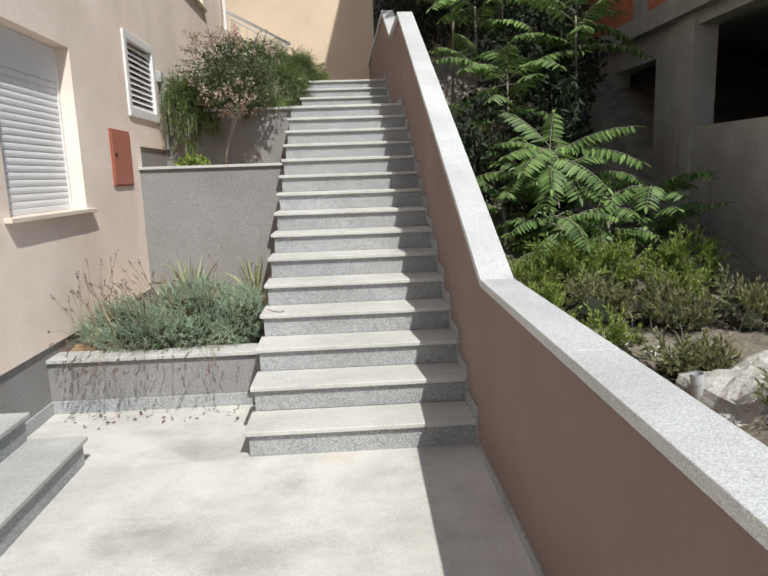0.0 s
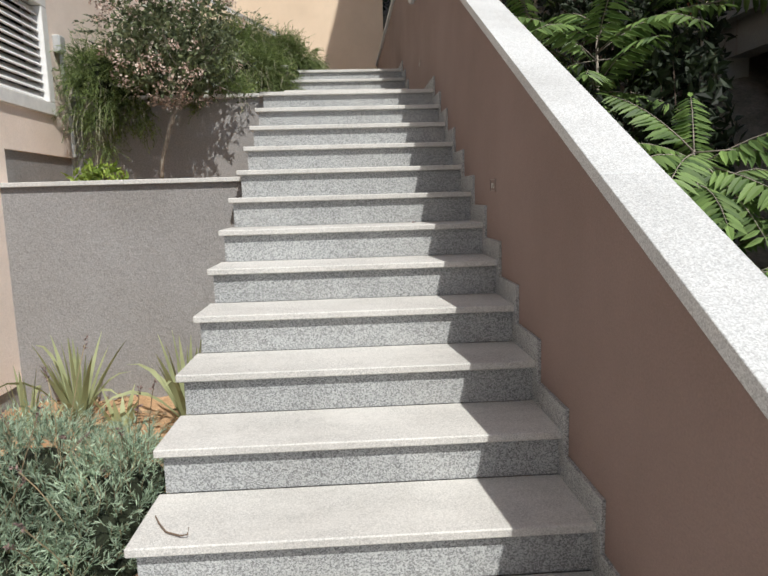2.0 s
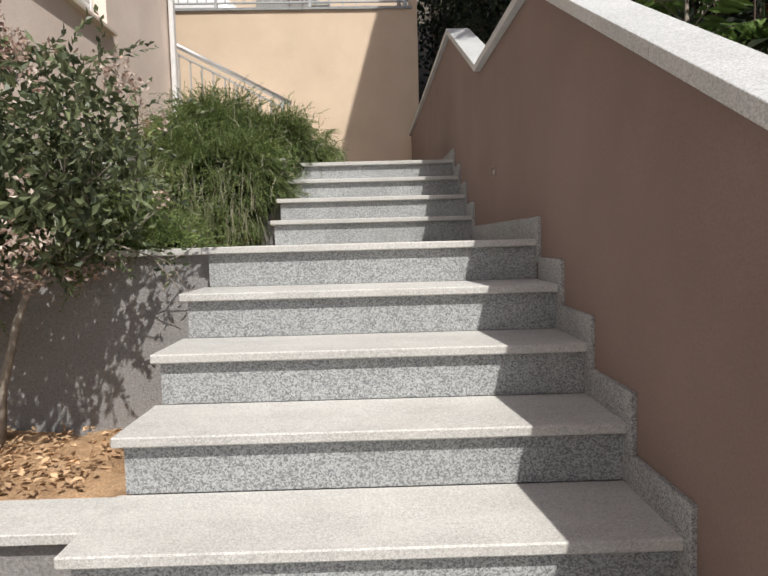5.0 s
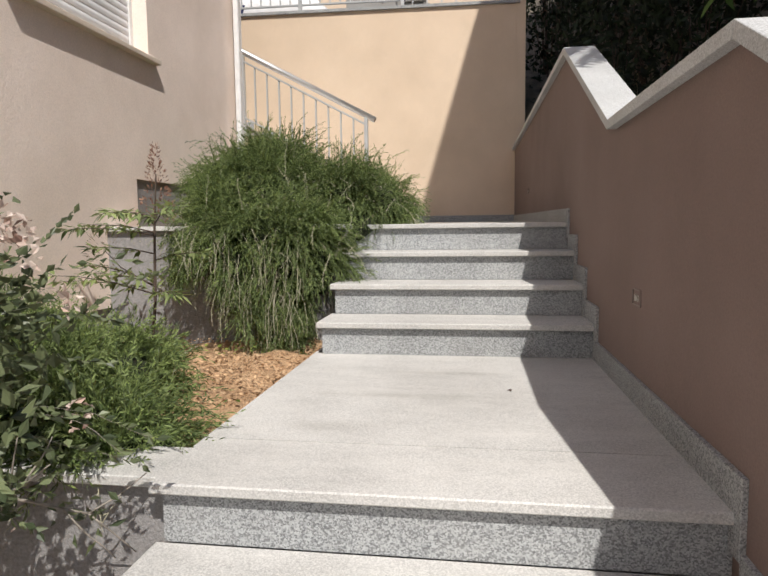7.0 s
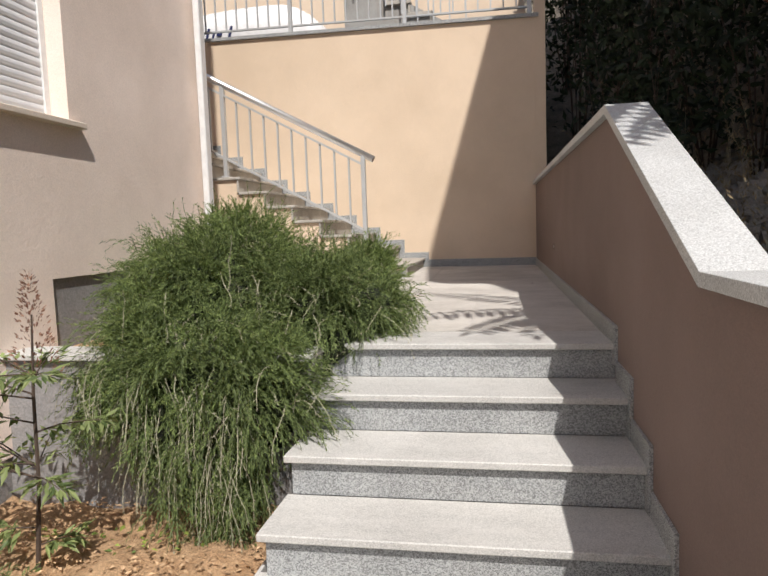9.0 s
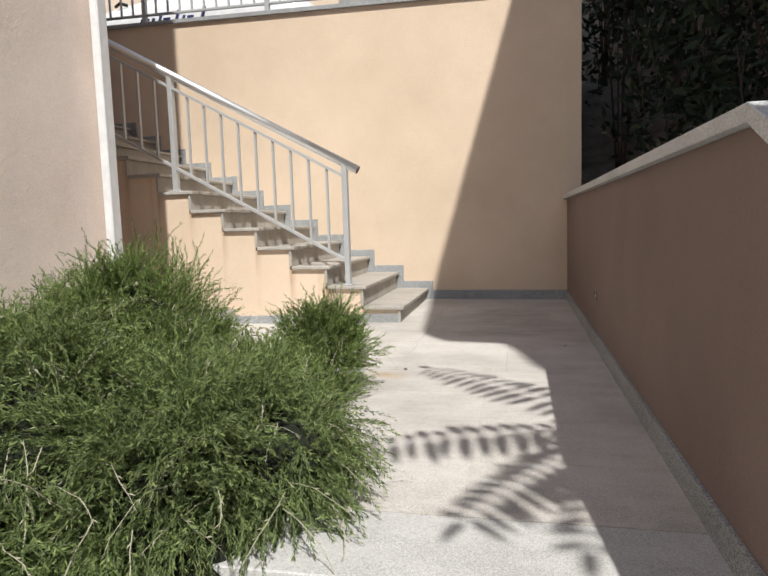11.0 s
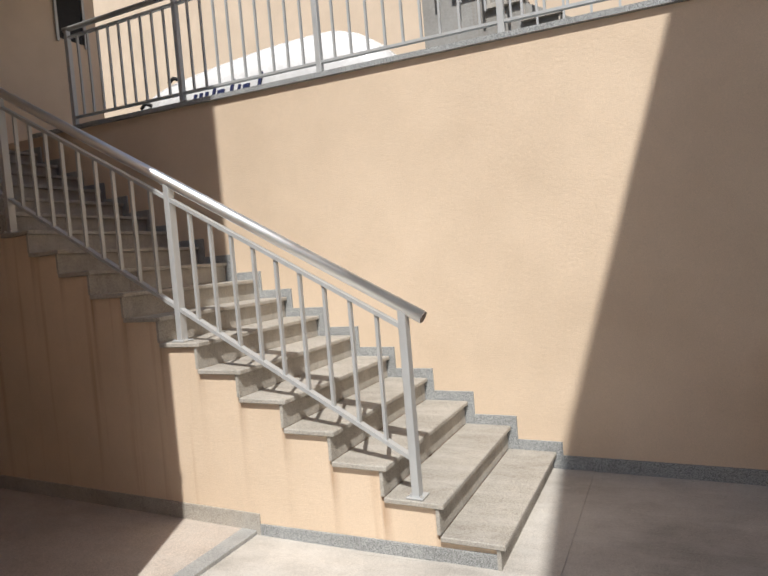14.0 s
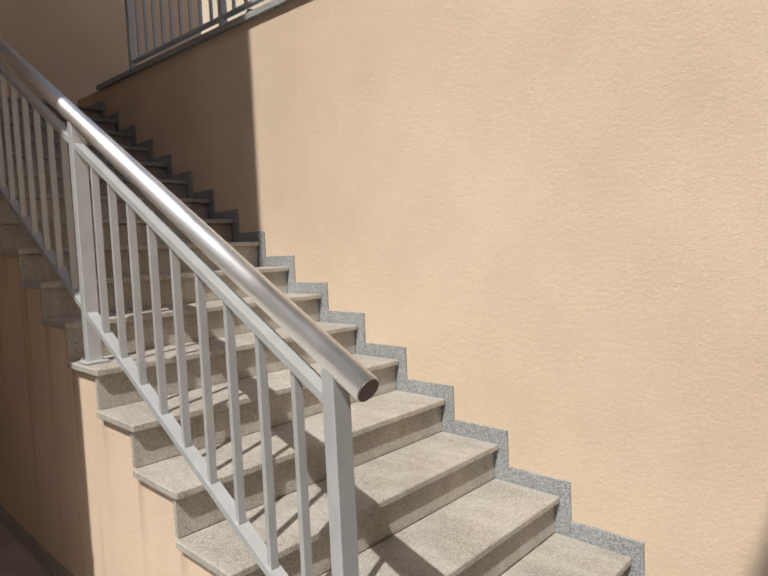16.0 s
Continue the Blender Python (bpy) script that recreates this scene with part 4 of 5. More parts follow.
def sprig(leaf, twig, p, d, length, droop, needles, nl, nw, bare=0.0, wave=0.26):
    """A needle-clad shoot that bends under its weight."""
    steps = 6
    pts = [p.copy()]
    for i in range(steps):
        d = (d + Vector((0, 0, -droop / steps)) + wave * rand_dir()).normalized()
        pts.append(pts[-1] + d * (length / steps))
    side = d.cross(Vector((0, 0, 1)))
    side = side.normalized() if side.length > 1e-3 else Vector((1, 0, 0))
    twig.strip(pts, [0.0025] * 5 + [0.002, 0.001], side)
    for j in range(needles):
        f = bare + (1 - bare) * (j + 0.5) / needles
        i = min(int(f * steps), steps - 1)
        q = pts[i].lerp(pts[i + 1], f * steps - i)
        t = (pts[i + 1] - pts[i]).normalized()
        out = rand_dir()
        out = (out - t * out.dot(t))
        leaf.add(q, t * 0.95 + out * 0.8, nl * rnd.uniform(0.7, 1.15), nw)


def blob(centre, radii, seed, rough=0.18, seg=3):
    """Uneven lump inside a bush; its near-black colour stands for the shade there."""
    bm = bmesh.new()
    bmesh.ops.create_icosphere(bm, subdivisions=seg, radius=1.0)
    for v in bm.verts:
        k = 1 + rough * noise.noise(v.co * 2.3 + Vector((seed, 0, 0)))
        v.co = Vector((centre[0] + radii[0] * v.co.x * k, centre[1] + radii[1] * v.co.y * k, centre[2] + radii[2] * v.co.z * k))
    return bm


def rosemary(name, label, mounds, count, base, group="rosemary bushes in the beds", mat=LEAF_ROSEMARY, *, heart=0.66, length=(0.12, 0.26), lift=0.0, droop=1.0, needles=24, nl=0.027, nw=0.0056, curtain=(), pale=70, per=16, loose=0.55, wave=0.26):
    """A needle-leaved shrub out of several mounds (centre, radii) and hanging curtains (x0, x1, y, z0, z1, n)."""
    root = thing(name, base, label, "shrub", group)
    leaf, twig = Leaves(), Leaves()
    weights = [r[0] * r[1] + r[0] * r[2] for _, r in mounds]
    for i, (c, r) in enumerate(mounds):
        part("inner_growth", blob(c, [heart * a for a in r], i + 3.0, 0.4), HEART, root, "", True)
    for _ in range(count // per):
        c, r = rnd.choices(mounds, weights)[0]
        a = rand_dir()
        if a.z < -0.35:
            a.z = -a.z
        dp = rnd.uniform(0.52, 0.86)
        p = Vector((c[0] + r[0] * a.x * dp, c[1] + r[1] * a.y * dp, c[2] + r[2] * a.z * dp))
        d = (Vector((a.x, a.y, a.z + lift)) + 0.5 * rand_dir()).normalized()
        ln, dr = rnd.uniform(*length), droop * rnd.uniform(0.3, 1.6)
        for _k in range(per):
            sprig(leaf, twig, p + 0.045 * rand_dir(), (d + loose * rand_dir()).normalized(), ln * rnd.uniform(0.6, 1.25), dr, needles, nl, nw, 0.0, wave)
    for x0, x1, y, z0, z1, n in curtain:
        for _ in range(n // per):
            p = Vector((rnd.uniform(x0, x1), y + rnd.uniform(-0.18, 0.04), z0 + (z1 - z0) * rnd.random() ** 0.8))
            d = Vector((rnd.uniform(-0.6, 0.6), -0.5, -0.5 + rnd.uniform(-0.3, 0.7)))
            for _k in range(per):
                sprig(leaf, twig, p + 0.05 * rand_dir(), (d + 0.5 * rand_dir()).normalized(), rnd.uniform(0.10, 0.24), rnd.uniform(0.6, 1.5), needles, nl, nw)
    leaf.link("foliage", mat, root)
    twig.link("twig_growth", TWIG_GREEN, root)
    bare = Leaves()
    for _ in range(pale):
        c, r = rnd.choices(mounds, weights)[0]
        a = rand_dir()
        a.z = abs(a.z) * 0.7
        p = Vector((c[0] + r[0] * a.x, c[1] + r[1] * a.y, c[2] + r[2] * a.z))
        sprig(bare, bare, p, (a + rand_dir()).normalized(), rnd.uniform(0.15, 0.3), 1.2, 8, 0.02, 0.004)
    for x0, x1, y, z0, z1, n in curtain:
        for _ in range(n // 12):
            p = Vector((rnd.uniform(x0, x1), y - rnd.uniform(0.10, 0.24), z0 + (z1 - z0) * rnd.uniform(0.0, 0.7)))
            sprig(bare, bare, p, Vector((rnd.uniform(-0.5, 0.5), -0.35, -0.3)).normalized(), rnd.uniform(0.18, 0.42), 2.6, 10, 0.016, 0.004)
    bare.link("dry_twig_growth", TWIG, root, "pale dry twigs")
    return root


rosemary("rosemary_bush", "large rosemary cascading over the retaining wall", [
    ((-0.30, 7.30, 3.28), (0.62, 0.55, 0.58)), ((0.18, 7.40, 3.26), (0.50, 0.50, 0.42)), ((-0.46, 7.05, 3.08), (0.34, 0.40, 0.42)),
    ((-0.15, 6.80, 3.02), (0.60, 0.26, 0.42)), ((0.42, 7.55, 3.32), (0.28, 0.34, 0.26)), ((0.14, 6.88, 2.98), (0.20, 0.22, 0.34))],
    8400, (-0.2, 7.3, 3.15), heart=0.6, length=(0.14, 0.28), droop=1.2, loose=0.5, wave=0.26, nl=0.021, nw=0.0044, needles=36, pale=240, curtain=((-0.70, -0.42, 6.80, 3.25, 2.98, 320), (-0.42, 0.14, 6.78, 3.2, 2.66, 1000), (-0.25, 0.16, 6.74, 2.9, 2.58, 260)))
rosemary("rosemary_bush", "upright bright green rosemary beside the upper landing", [
    ((-0.58, 8.38, 3.50), (0.44, 0.42, 0.46)), ((-0.92, 8.10, 3.36), (0.32, 0.40, 0.36)), ((-0.25, 8.15, 3.33), (0.32, 0.40, 0.32))],
    4400, (-0.6, 8.35, 3.15), mat=LEAF_FRESH, heart=0.6, length=(0.12, 0.24), lift=0.7, droop=0.3, needles=52, nl=0.017, nw=0.0037, pale=340, loose=0.5, wave=0.24)
rosemary("rosemary_bush", "small upright rosemary at the corner of the bed", [((0.22, 8.75, 3.40), (0.18, 0.20, 0.25)), ((0.20, 8.55, 3.26), (0.17, 0.25, 0.16)), ((0.11, 8.10, 3.30), (0.24, 0.34, 0.24)), ((0.08, 7.75, 3.3), (0.24, 0.3, 0.24))],
    4400, (0.1, 8.75, 3.15), mat=LEAF_FRESH, heart=0.4, length=(0.10, 0.20), lift=0.8, droop=0.25, needles=50, nl=0.017, nw=0.0037, pale=180, loose=0.5, wave=0.24)
rosemary("rosemary_bush", "low spreading rosemary spilling over the planter coping", [
    ((-0.62, 5.05, 2.60), (0.52, 0.46, 0.30)), ((-0.10, 4.85, 2.50), (0.38, 0.30, 0.18)), ((-0.95, 5.45, 2.62), (0.30, 0.42, 0.30)), ((-0.42, 5.42, 2.56), (0.42, 0.36, 0.24))],
    4600, (-0.5, 5.05, 2.45), length=(0.12, 0.24), lift=0.25, droop=0.9, curtain=((-1.0, -0.55, 4.60, 2.60, 2.25, 160),))


def lavender():
    root = thing("lavender", (-0.4, 1.6, 0.37), "grey-green lavender with faded flower spikes in the lower bed", "shrub")
    leaf, twig, spike = Leaves(), Leaves(), Leaves()
    mounds = [((-0.80, 1.50, 0.42), (0.42, 0.40, 0.30)), ((-0.30, 1.60, 0.44), (0.48, 0.48, 0.42)), ((0.08, 1.55, 0.42), (0.22, 0.46, 0.36)), ((-0.45, 1.25, 0.40), (0.65, 0.22, 0.20))]
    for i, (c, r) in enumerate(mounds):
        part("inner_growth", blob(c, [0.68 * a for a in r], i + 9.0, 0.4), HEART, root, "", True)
    for _ in range(1900):
        c, r = rnd.choices(mounds, [1, 1.4, 0.7, 0.9])[0]
        a = rand_dir()
        a.z = abs(a.z)
        p = Vector((c[0] + r[0] * a.x * 0.8, c[1] + r[1] * a.y * 0.8, c[2] + r[2] * a.z * 0.8))
        sprig(leaf, twig, p, (a + Vector((0, 0, 0.7)) + 0.5 * rand_dir()).normalized(), rnd.uniform(0.08, 0.17), 0.2, 16, 0.034, 0.0055)
    for k in range(210):
        left = k < 125
        p = Vector((rnd.uniform(-1.15, -0.55) if left else rnd.uniform(-0.7, 0.15), rnd.uniform(0.98, 1.75), rnd.uniform(0.5, 0.7)))
        d = Vector((rnd.uniform(-0.5, 0.2) if left else rnd.uniform(-0.3, 0.3), rnd.uniform(-0.75, 0.1), rnd.uniform(0.25, 1.0)))
        if p.x < -0.9:
            d.x = abs(d.x) * 0.3
        if k % 2 == 0:
            p.y, p.z = rnd.uniform(0.97, 1.15), rnd.uniform(0.44, 0.54)
            d.y, d.z = -0.7, rnd.uniform(-0.35, 0.35)
        ln = rnd.uniform(0.22, 0.50)
        pts = [p]
        d = d.normalized()
        for i in range(6):
            d = (d + Vector((0, 0, -0.05)) + 0.05 * rand_dir()).normalized()
            pts.append(pts[-1] + d * ln / 6)
        if pts[-1].x < XB + 0.02:
            continue
        twig.strip(pts, [0.0032] * 7, d.orthogonal().normalized())
        for j in range(12):
            spike.add(pts[-1] + d * (0.0045 * j - 0.02) + 0.003 * rand_dir(), (d * 0.9 + rand_dir()), 0.016, 0.008)
    leaf.link("foliage", LEAF_LAVENDER, root)
    twig.link("stalk_growth", STALK, root)
    spike.link("flower_growth", SPIKE, root, "faded brown flower spikes")


lavender()


def sword_plant(x, y, z, n, reach, seed):
    root = thing("sword_leaf_plant", (x, y, z), "pale striped sword-leaved plant growing in the lower bed", "plant", "sword-leaved plants")
    for k in range(n):
        leaf = Leaves()
        a = 2 * math.pi * (k + rnd.random() * 0.7) / n
        out = Vector((math.cos(a), math.sin(a), 0))
        arch = k % 4 == 3
        ln = reach * rnd.uniform(0.65, 1.1) * (1.15 if arch else 1.0)
        lean = rnd.uniform(0.5, 0.8) if arch else rnd.uniform(0.08, 0.42)
        pts, d, p = [], (out * lean + Vector((0, 0, 1))).normalized(), Vector((x, y, z - 0.02)) + out * 0.025
        for i in range(7):
            pts.append(p)
            p = p + d * ln / 6
            d = (d + out * 0.12 * lean + Vector((0, 0, (-0.42 if arch else -0.05) * lean * i / 2))).normalized()
        if min(q.y for q in pts) < 1.0 or max(q.y for q in pts) > 3.41 or min(q.x for q in pts) < XB + 0.02:
            continue
        side = (out.cross(Vector((0, 0, 1))) + 0.8 * rand_dir()).normalized()
        w = rnd.uniform(0.8, 1.25)
        leaf.strip(pts, [0.024 * w, 0.031 * w, 0.034 * w, 0.031 * w, 0.025 * w, 0.015 * w, 0.002], side)
        leaf.link("leaf", LEAF_STRIPE, root)


sword_plant(-0.70, 3.02, 0.38, 30, 0.56, 1)
sword_plant(-0.02, 2.95, 0.38, 26, 0.54, 2)
sword_plant(-0.36, 2.78, 0.38, 9, 0.28, 3)
sword_plant(-0.95, 2.90, 0.38, 12, 0.42, 4)


def limbs(bm, p, d, length, radius, depth, tips, spread=0.7, kids=3):
    pts = [p]
    for i in range(4):
        d = (d + 0.16 * rand_dir() + Vector((0, 0, 0.04))).normalized()
        pts.append(pts[-1] + d * length / 4)
    tube(pts, [radius * (1 - 0.12 * i) for i in range(5)], 6, bm)
    if pts[-1].x > 0.22:
        return
    if depth == 0:
        tips.append((pts[-1], d))
        return
    for k in range(kids):
        q = (d + spread * rand_dir()).normalized()
        at = pts[-1] if k else pts[3]
        limbs(bm, at, q, length * rnd.uniform(0.6, 0.85), radius * 0.55, depth - 1, tips, spread, kids)
        tips.append((at, q))


def blossom_tree():
    root = thing("blossom_tree", (-0.50, 4.38, 1.75), "slender shrub tree with small leaves and pinkish blossom", "tree")
    bm = bmesh.new()
    tips = []
    base = [Vector((-0.50, 4.38, 1.72)), Vector((-0.47, 4.37, 2.0)), Vector((-0.38, 4.35, 2.28)), Vector((-0.27, 4.33, 2.52))]
    tube(base, [0.019, 0.017, 0.016, 0.014], 8, bm)
    for d in ((-0.9, -0.2, 0.7), (0.6, -0.3, 0.5), (0.1, 0.5, 1.0), (-0.3, -0.5, 0.9), (0.8, 0.1, 0.2), (0.1, -0.6, 0.3), (-0.5, 0.3, 1.1)):
        limbs(bm, base[-1] - Vector((0, 0, rnd.uniform(0, 0.12))), Vector(d).normalized(), 0.30, 0.009, 2, tips, 0.8)
    part("trunk", bm, BARK, root, "", True)
    leaf, flower = Leaves(), Leaves()
    centre = Vector((-0.27, 4.24, 2.89))
    for p, d in tips:
        for _ in range(9):
            q = p + 0.10 * rand_dir() * rnd.random()
            leaf.add(q, d * 0.5 + rand_dir(), rnd.uniform(0.025, 0.05), rnd.uniform(0.014, 0.024))
    for _ in range(4000):
        a = rand_dir() * rnd.random() ** 0.40
        q = centre + Vector((a.x * 0.50, a.y * 0.45, a.z * 0.45))
        if q.x > 0.26 or q.z < 2.52 and noise.noise(q * 3) < 0.1 or noise.noise(q * 4.2) < -0.22:
            continue
        leaf.add(q, rand_dir() + Vector((0, 0, -0.2)), rnd.uniform(0.035, 0.065), rnd.uniform(0.02, 0.034))
    shoots = Leaves()
    for _ in range(60):
        a = rand_dir()
        q = centre + Vector((a.x * 0.42, a.y * 0.36, a.z * 0.36))
        sprig(leaf, shoots, q, (a + Vector((0, 0, 0.3))).normalized(), rnd.uniform(0.15, 0.34), 0.5, 18, 0.034, 0.016)
    seeds = Leaves()
    for _ in range(250):
        a = rand_dir()
        q = centre + Vector((a.x * 0.53, a.y * 0.48, a.z * 0.47))
        if a.y > 0.5 or q.x > 0.24 or noise.noise(q * 2.6) < -0.12:
            continue
        high = q.z > centre.z + 0.25 and q.x < centre.x + 0.15
        for j in range(14):
            (seeds if high or rnd.random() < 0.22 else flower).add(q + 0.036 * rand_dir(), rand_dir(), rnd.uniform(0.016, 0.032), rnd.uniform(0.011, 0.019))
    for _ in range(26):
        q = centre + Vector((rnd.uniform(-0.50, 0.10), rnd.uniform(-0.3, 0.15), rnd.uniform(0.25, 0.38)))
        d = (q - centre + Vector((rnd.uniform(-0.3, 0.1), 0, 0.2))).normalized()
        e = q + d * rnd.uniform(0.08, 0.20)
        shoots.strip([q, q.lerp(e, 0.5) + 0.01 * rand_dir(), e], [0.005, 0.004, 0.003], d.orthogonal().normalized())
        for j in range(34):
            seeds.add(q.lerp(e, 0.35 + 0.65 * rnd.random()) + 0.036 * rand_dir(), rand_dir(), rnd.uniform(0.014, 0.03), rnd.uniform(0.010, 0.018))
    seeds.link("seed_growth", RUSSET, root, "russet faded seed heads")
    leaf.link("crown", LEAF_SHRUB, root)
    shoots.link("twigs", BARK, root)
    flower.link("blossom", PETAL, root, "pinkish faded blossom clusters")


blossom_tree()
rosemary("rosemary_bush", "dark green rosemary hanging behind the blossom tree", [((-0.92, 4.62, 2.64), (0.30, 0.30, 0.30))], 800, (-0.95, 4.8, 2.45),
         length=(0.12, 0.26), lift=0.1, droop=1.2, curtain=((-1.18, -0.80, 4.52, 2.7, 2.30, 240), (-1.05, -0.90, 4.50, 2.3, 2.05, 50)), pale=10)


def leafy(name, label, category, base, centre, radii, count, size, mat, group="", stems=6, kind=""):
    """A loose shrub of broad little leaves on thin stems."""
    root = thing(name, base, label, category, group, kind)
    b, c = Vector(base), Vector(centre)
    bm = bmesh.new()
    ends = []
    for _ in range(stems):
        a = rand_dir()
        e = c + Vector((a.x * radii[0] * 0.7, a.y * radii[1] * 0.7, abs(a.z) * radii[2] * 0.8))
        m = b.lerp(e, 0.5) + 0.08 * rand_dir()
        tube([b + Vector((0.04 * a.x, 0.04 * a.y, -0.03)), m, e], [0.010, 0.007, 0.003], 5, bm)
        ends.append((m, e))
    tagged(part("stem_growth", bm, STEM_DARK, root, "", True), kind="stuff")
    leaf = Leaves()
    for _ in range(count):
        a = rand_dir() * rnd.random() ** 0.45
        q = c + Vector((a.x * radii[0], a.y * radii[1], a.z * radii[2]))
        if noise.noise(q * 3.1) < -0.18:
            continue
        leaf.add(q, rand_dir() + Vector((0, 0, 0.25)), size * rnd.uniform(0.6, 1.2), size * 0.42)
    leaf.link("foliage", mat, root)
    return root


leafy("lime_plant", "low lime-green plant on the retaining wall", "plant", (-0.78, 3.85, 1.74), (-0.76, 3.82, 1.86), (0.20, 0.14, 0.11), 260, 0.07, LEAF_LIME, stems=4)


def nandina():
    """A slim stem with tiers of compound leaves and a reddish plume."""
    base, top = Vector((-0.66, 6.30, 2.46)), Vector((-0.57, 6.28, 3.50))
    root = thing("nandina_shrub", base, "slim nandina with tiered leaves and a reddish plume in the bed", "shrub")
    bm = bmesh.new()
    tube([base - Vector((0, 0, 0.03)), base.lerp(top, 0.35) + Vector((0.015, 0, 0)), base.lerp(top, 0.7), top], [0.011, 0.009, 0.007, 0.004], 6, bm)
    leaf, red, dry = Leaves(), Leaves(), Leaves()

    def spray(p, angle, length, rise):
        """A compound leaf: midrib, side ribs in pairs, three to five leaflets on each."""
        d = Vector((math.cos(angle), 0.75 * math.sin(angle), rise)).normalized()
        pts = [p]
        for i in range(5):
            d = (d + Vector((0, 0, -0.09)) + 0.04 * rand_dir()).normalized()
            pts.append(pts[-1] + d * length / 5)
        tube(pts[::2] + [pts[-1]], [0.004, 0.003, 0.002, 0.0015], 4, bm)
        side = d.cross(Vector((0, 0, 1))).normalized()
        for i in range(1, 6):
            for sg in (-1, 1):
                e = (side * sg * 0.8 + d * 0.7 + Vector((0, 0, 0.08))).normalized()
                reach = rnd.uniform(0.05, 0.10) * (1.15 - 0.12 * i)
                for j in range(4):
                    q = pts[i] + e * reach * (j + 0.4) / 4
                    if q.x < XB + 0.03:
                        continue
                    leaf.add(q, e + 0.7 * rand_dir() + Vector((0, 0, -0.35)), rnd.uniform(0.055, 0.088), rnd.uniform(0.017, 0.025), Vector((0, 0, 1)) + 0.4 * rand_dir(), 0.12, 0.4)
        leaf.add(pts[-1], d + Vector((0, 0, -0.3)), 0.07, 0.018, Vector((0, 0, 1)), 0.12, 0.4)

    for z, sprays in ((3.22, ((3.1, 0.50), (2.6, 0.42), (3.7, 0.44), (4.4, 0.30), (5.3, 0.34), (1.8, 0.25))), (3.05, ((3.3, 0.34), (0.2, 0.26))),
                      (2.86, ((3.15, 0.52), (2.7, 0.46), (3.6, 0.50), (4.5, 0.34), (2.0, 0.28), (5.6, 0.22))), (2.60, ((3.9, 0.16), (0.6, 0.14)))):
        p = base.lerp(top, (z - base.z) / (top.z - base.z))
        for a, ln in sprays:
            spray(p + Vector((0, 0, rnd.uniform(-0.05, 0.05))), a + rnd.uniform(-0.15, 0.15), ln, rnd.uniform(0.25, 0.5))
    for _ in range(300):
        h = rnd.random()
        p = top + Vector((0, 0, -0.24 + 0.38 * h))
        r = 0.085 * (1 - h) + 0.012
        a = rand_dir()
        red.add(p + Vector((a.x * r, a.y * r, a.z * 0.03)), Vector((a.x, a.y, 0.8)), rnd.uniform(0.012, 0.028), 0.008)
    for _ in range(110):
        a = rand_dir()
        dry.add(Vector((-0.89 + 0.08 * a.x, 6.27 + 0.07 * a.y, 3.10 + 0.09 * a.z)), a + Vector((-0.3, 0, 0.6)), rnd.uniform(0.02, 0.045), 0.004)
    tube([base.lerp(top, 0.42), Vector((-0.80, 6.28, 3.00)), Vector((-0.89, 6.27, 3.10))], [0.004, 0.003, 0.002], 4, bm)
    part("stem", bm, STEM_DARK, root)
    leaf.link("leaves", LEAF_NANDINA, root)
    red.link("seed_head", LEAF_RED, root, "reddish seed head")
    dry.link("old_flower_head", STALK, root, "dry tan flower head")


nandina()


def litter(name, label, count, x0, x1, y0, y1, z, size, mat, seed, dense=0.0):
    root = thing(name, ((x0 + x1) / 2, (y0 + y1) / 2, z), label, "leaf litter", kind="stuff")
    leaf = Leaves()
    for _ in range(count):
        p = Vector((rnd.uniform(x0, x1), rnd.uniform(y0, y1), z + rnd.uniform(0.0, 0.03)))
        if noise.noise(Vector((p.x * 2.2, p.y * 2.2, seed))) < dense:
            continue
        d = rand_dir()
        d.z *= 0.25
        leaf.add(p, d, size * rnd.uniform(0.5, 1.2), size * 0.5, Vector((0, 0, 1)) + 0.5 * rand_dir())
    leaf.link("leaves", mat, root)


litter("leaf_litter", "curled dry brown leaves on the orange soil", 3600, -1.2, 0.27, 4.95, 6.85, 2.485, 0.028, LEAF_DRY, 1, -0.15)
litter("leaf_litter", "dry leaves under the blossom tree", 1300, -1.2, 0.28, 3.66, 4.55, 1.765, 0.045, LEAF_DRY, 2, -0.25)
litter("weed_tufts", "short green weeds in the soil bed", 900, -1.2, 0.2, 4.95, 6.6, 2.49, 0.04, LEAF_WILD, 3, 0.16)
litter("weed_tufts", "dry grass and weeds in the lower bed", 900, -1.2, 0.28, 1.9, 3.4, 0.39, 0.06, STALK, 4, 0.0)
litter("fallen_leaves", "few fallen flower heads on the terrace floor", 30, -1.1, 0.2, 0.62, 0.93, 0.002, 0.045, SPIKE, 5, -0.3)


def fallen_twig():
    """A curled dry stalk lying on a tread."""
    z = 4 * RISE + 0.004
    root = thing("dry_twig", (0.42, 1.07, z - 0.004), "curled dry stalk lying on a granite tread", "twig")
    part("stalk", tube([(0.335, 1.16, z), (0.365, 1.10, z + 0.004), (0.40, 1.05, z + 0.002), (0.45, 1.02, z + 0.004), (0.475, 1.01, z + 0.012), (0.478, 1.02, z + 0.03)], [0.002, 0.0025, 0.003, 0.003, 0.0025, 0.0015], 6), TWIG_BROWN, root)


fallen_twig()


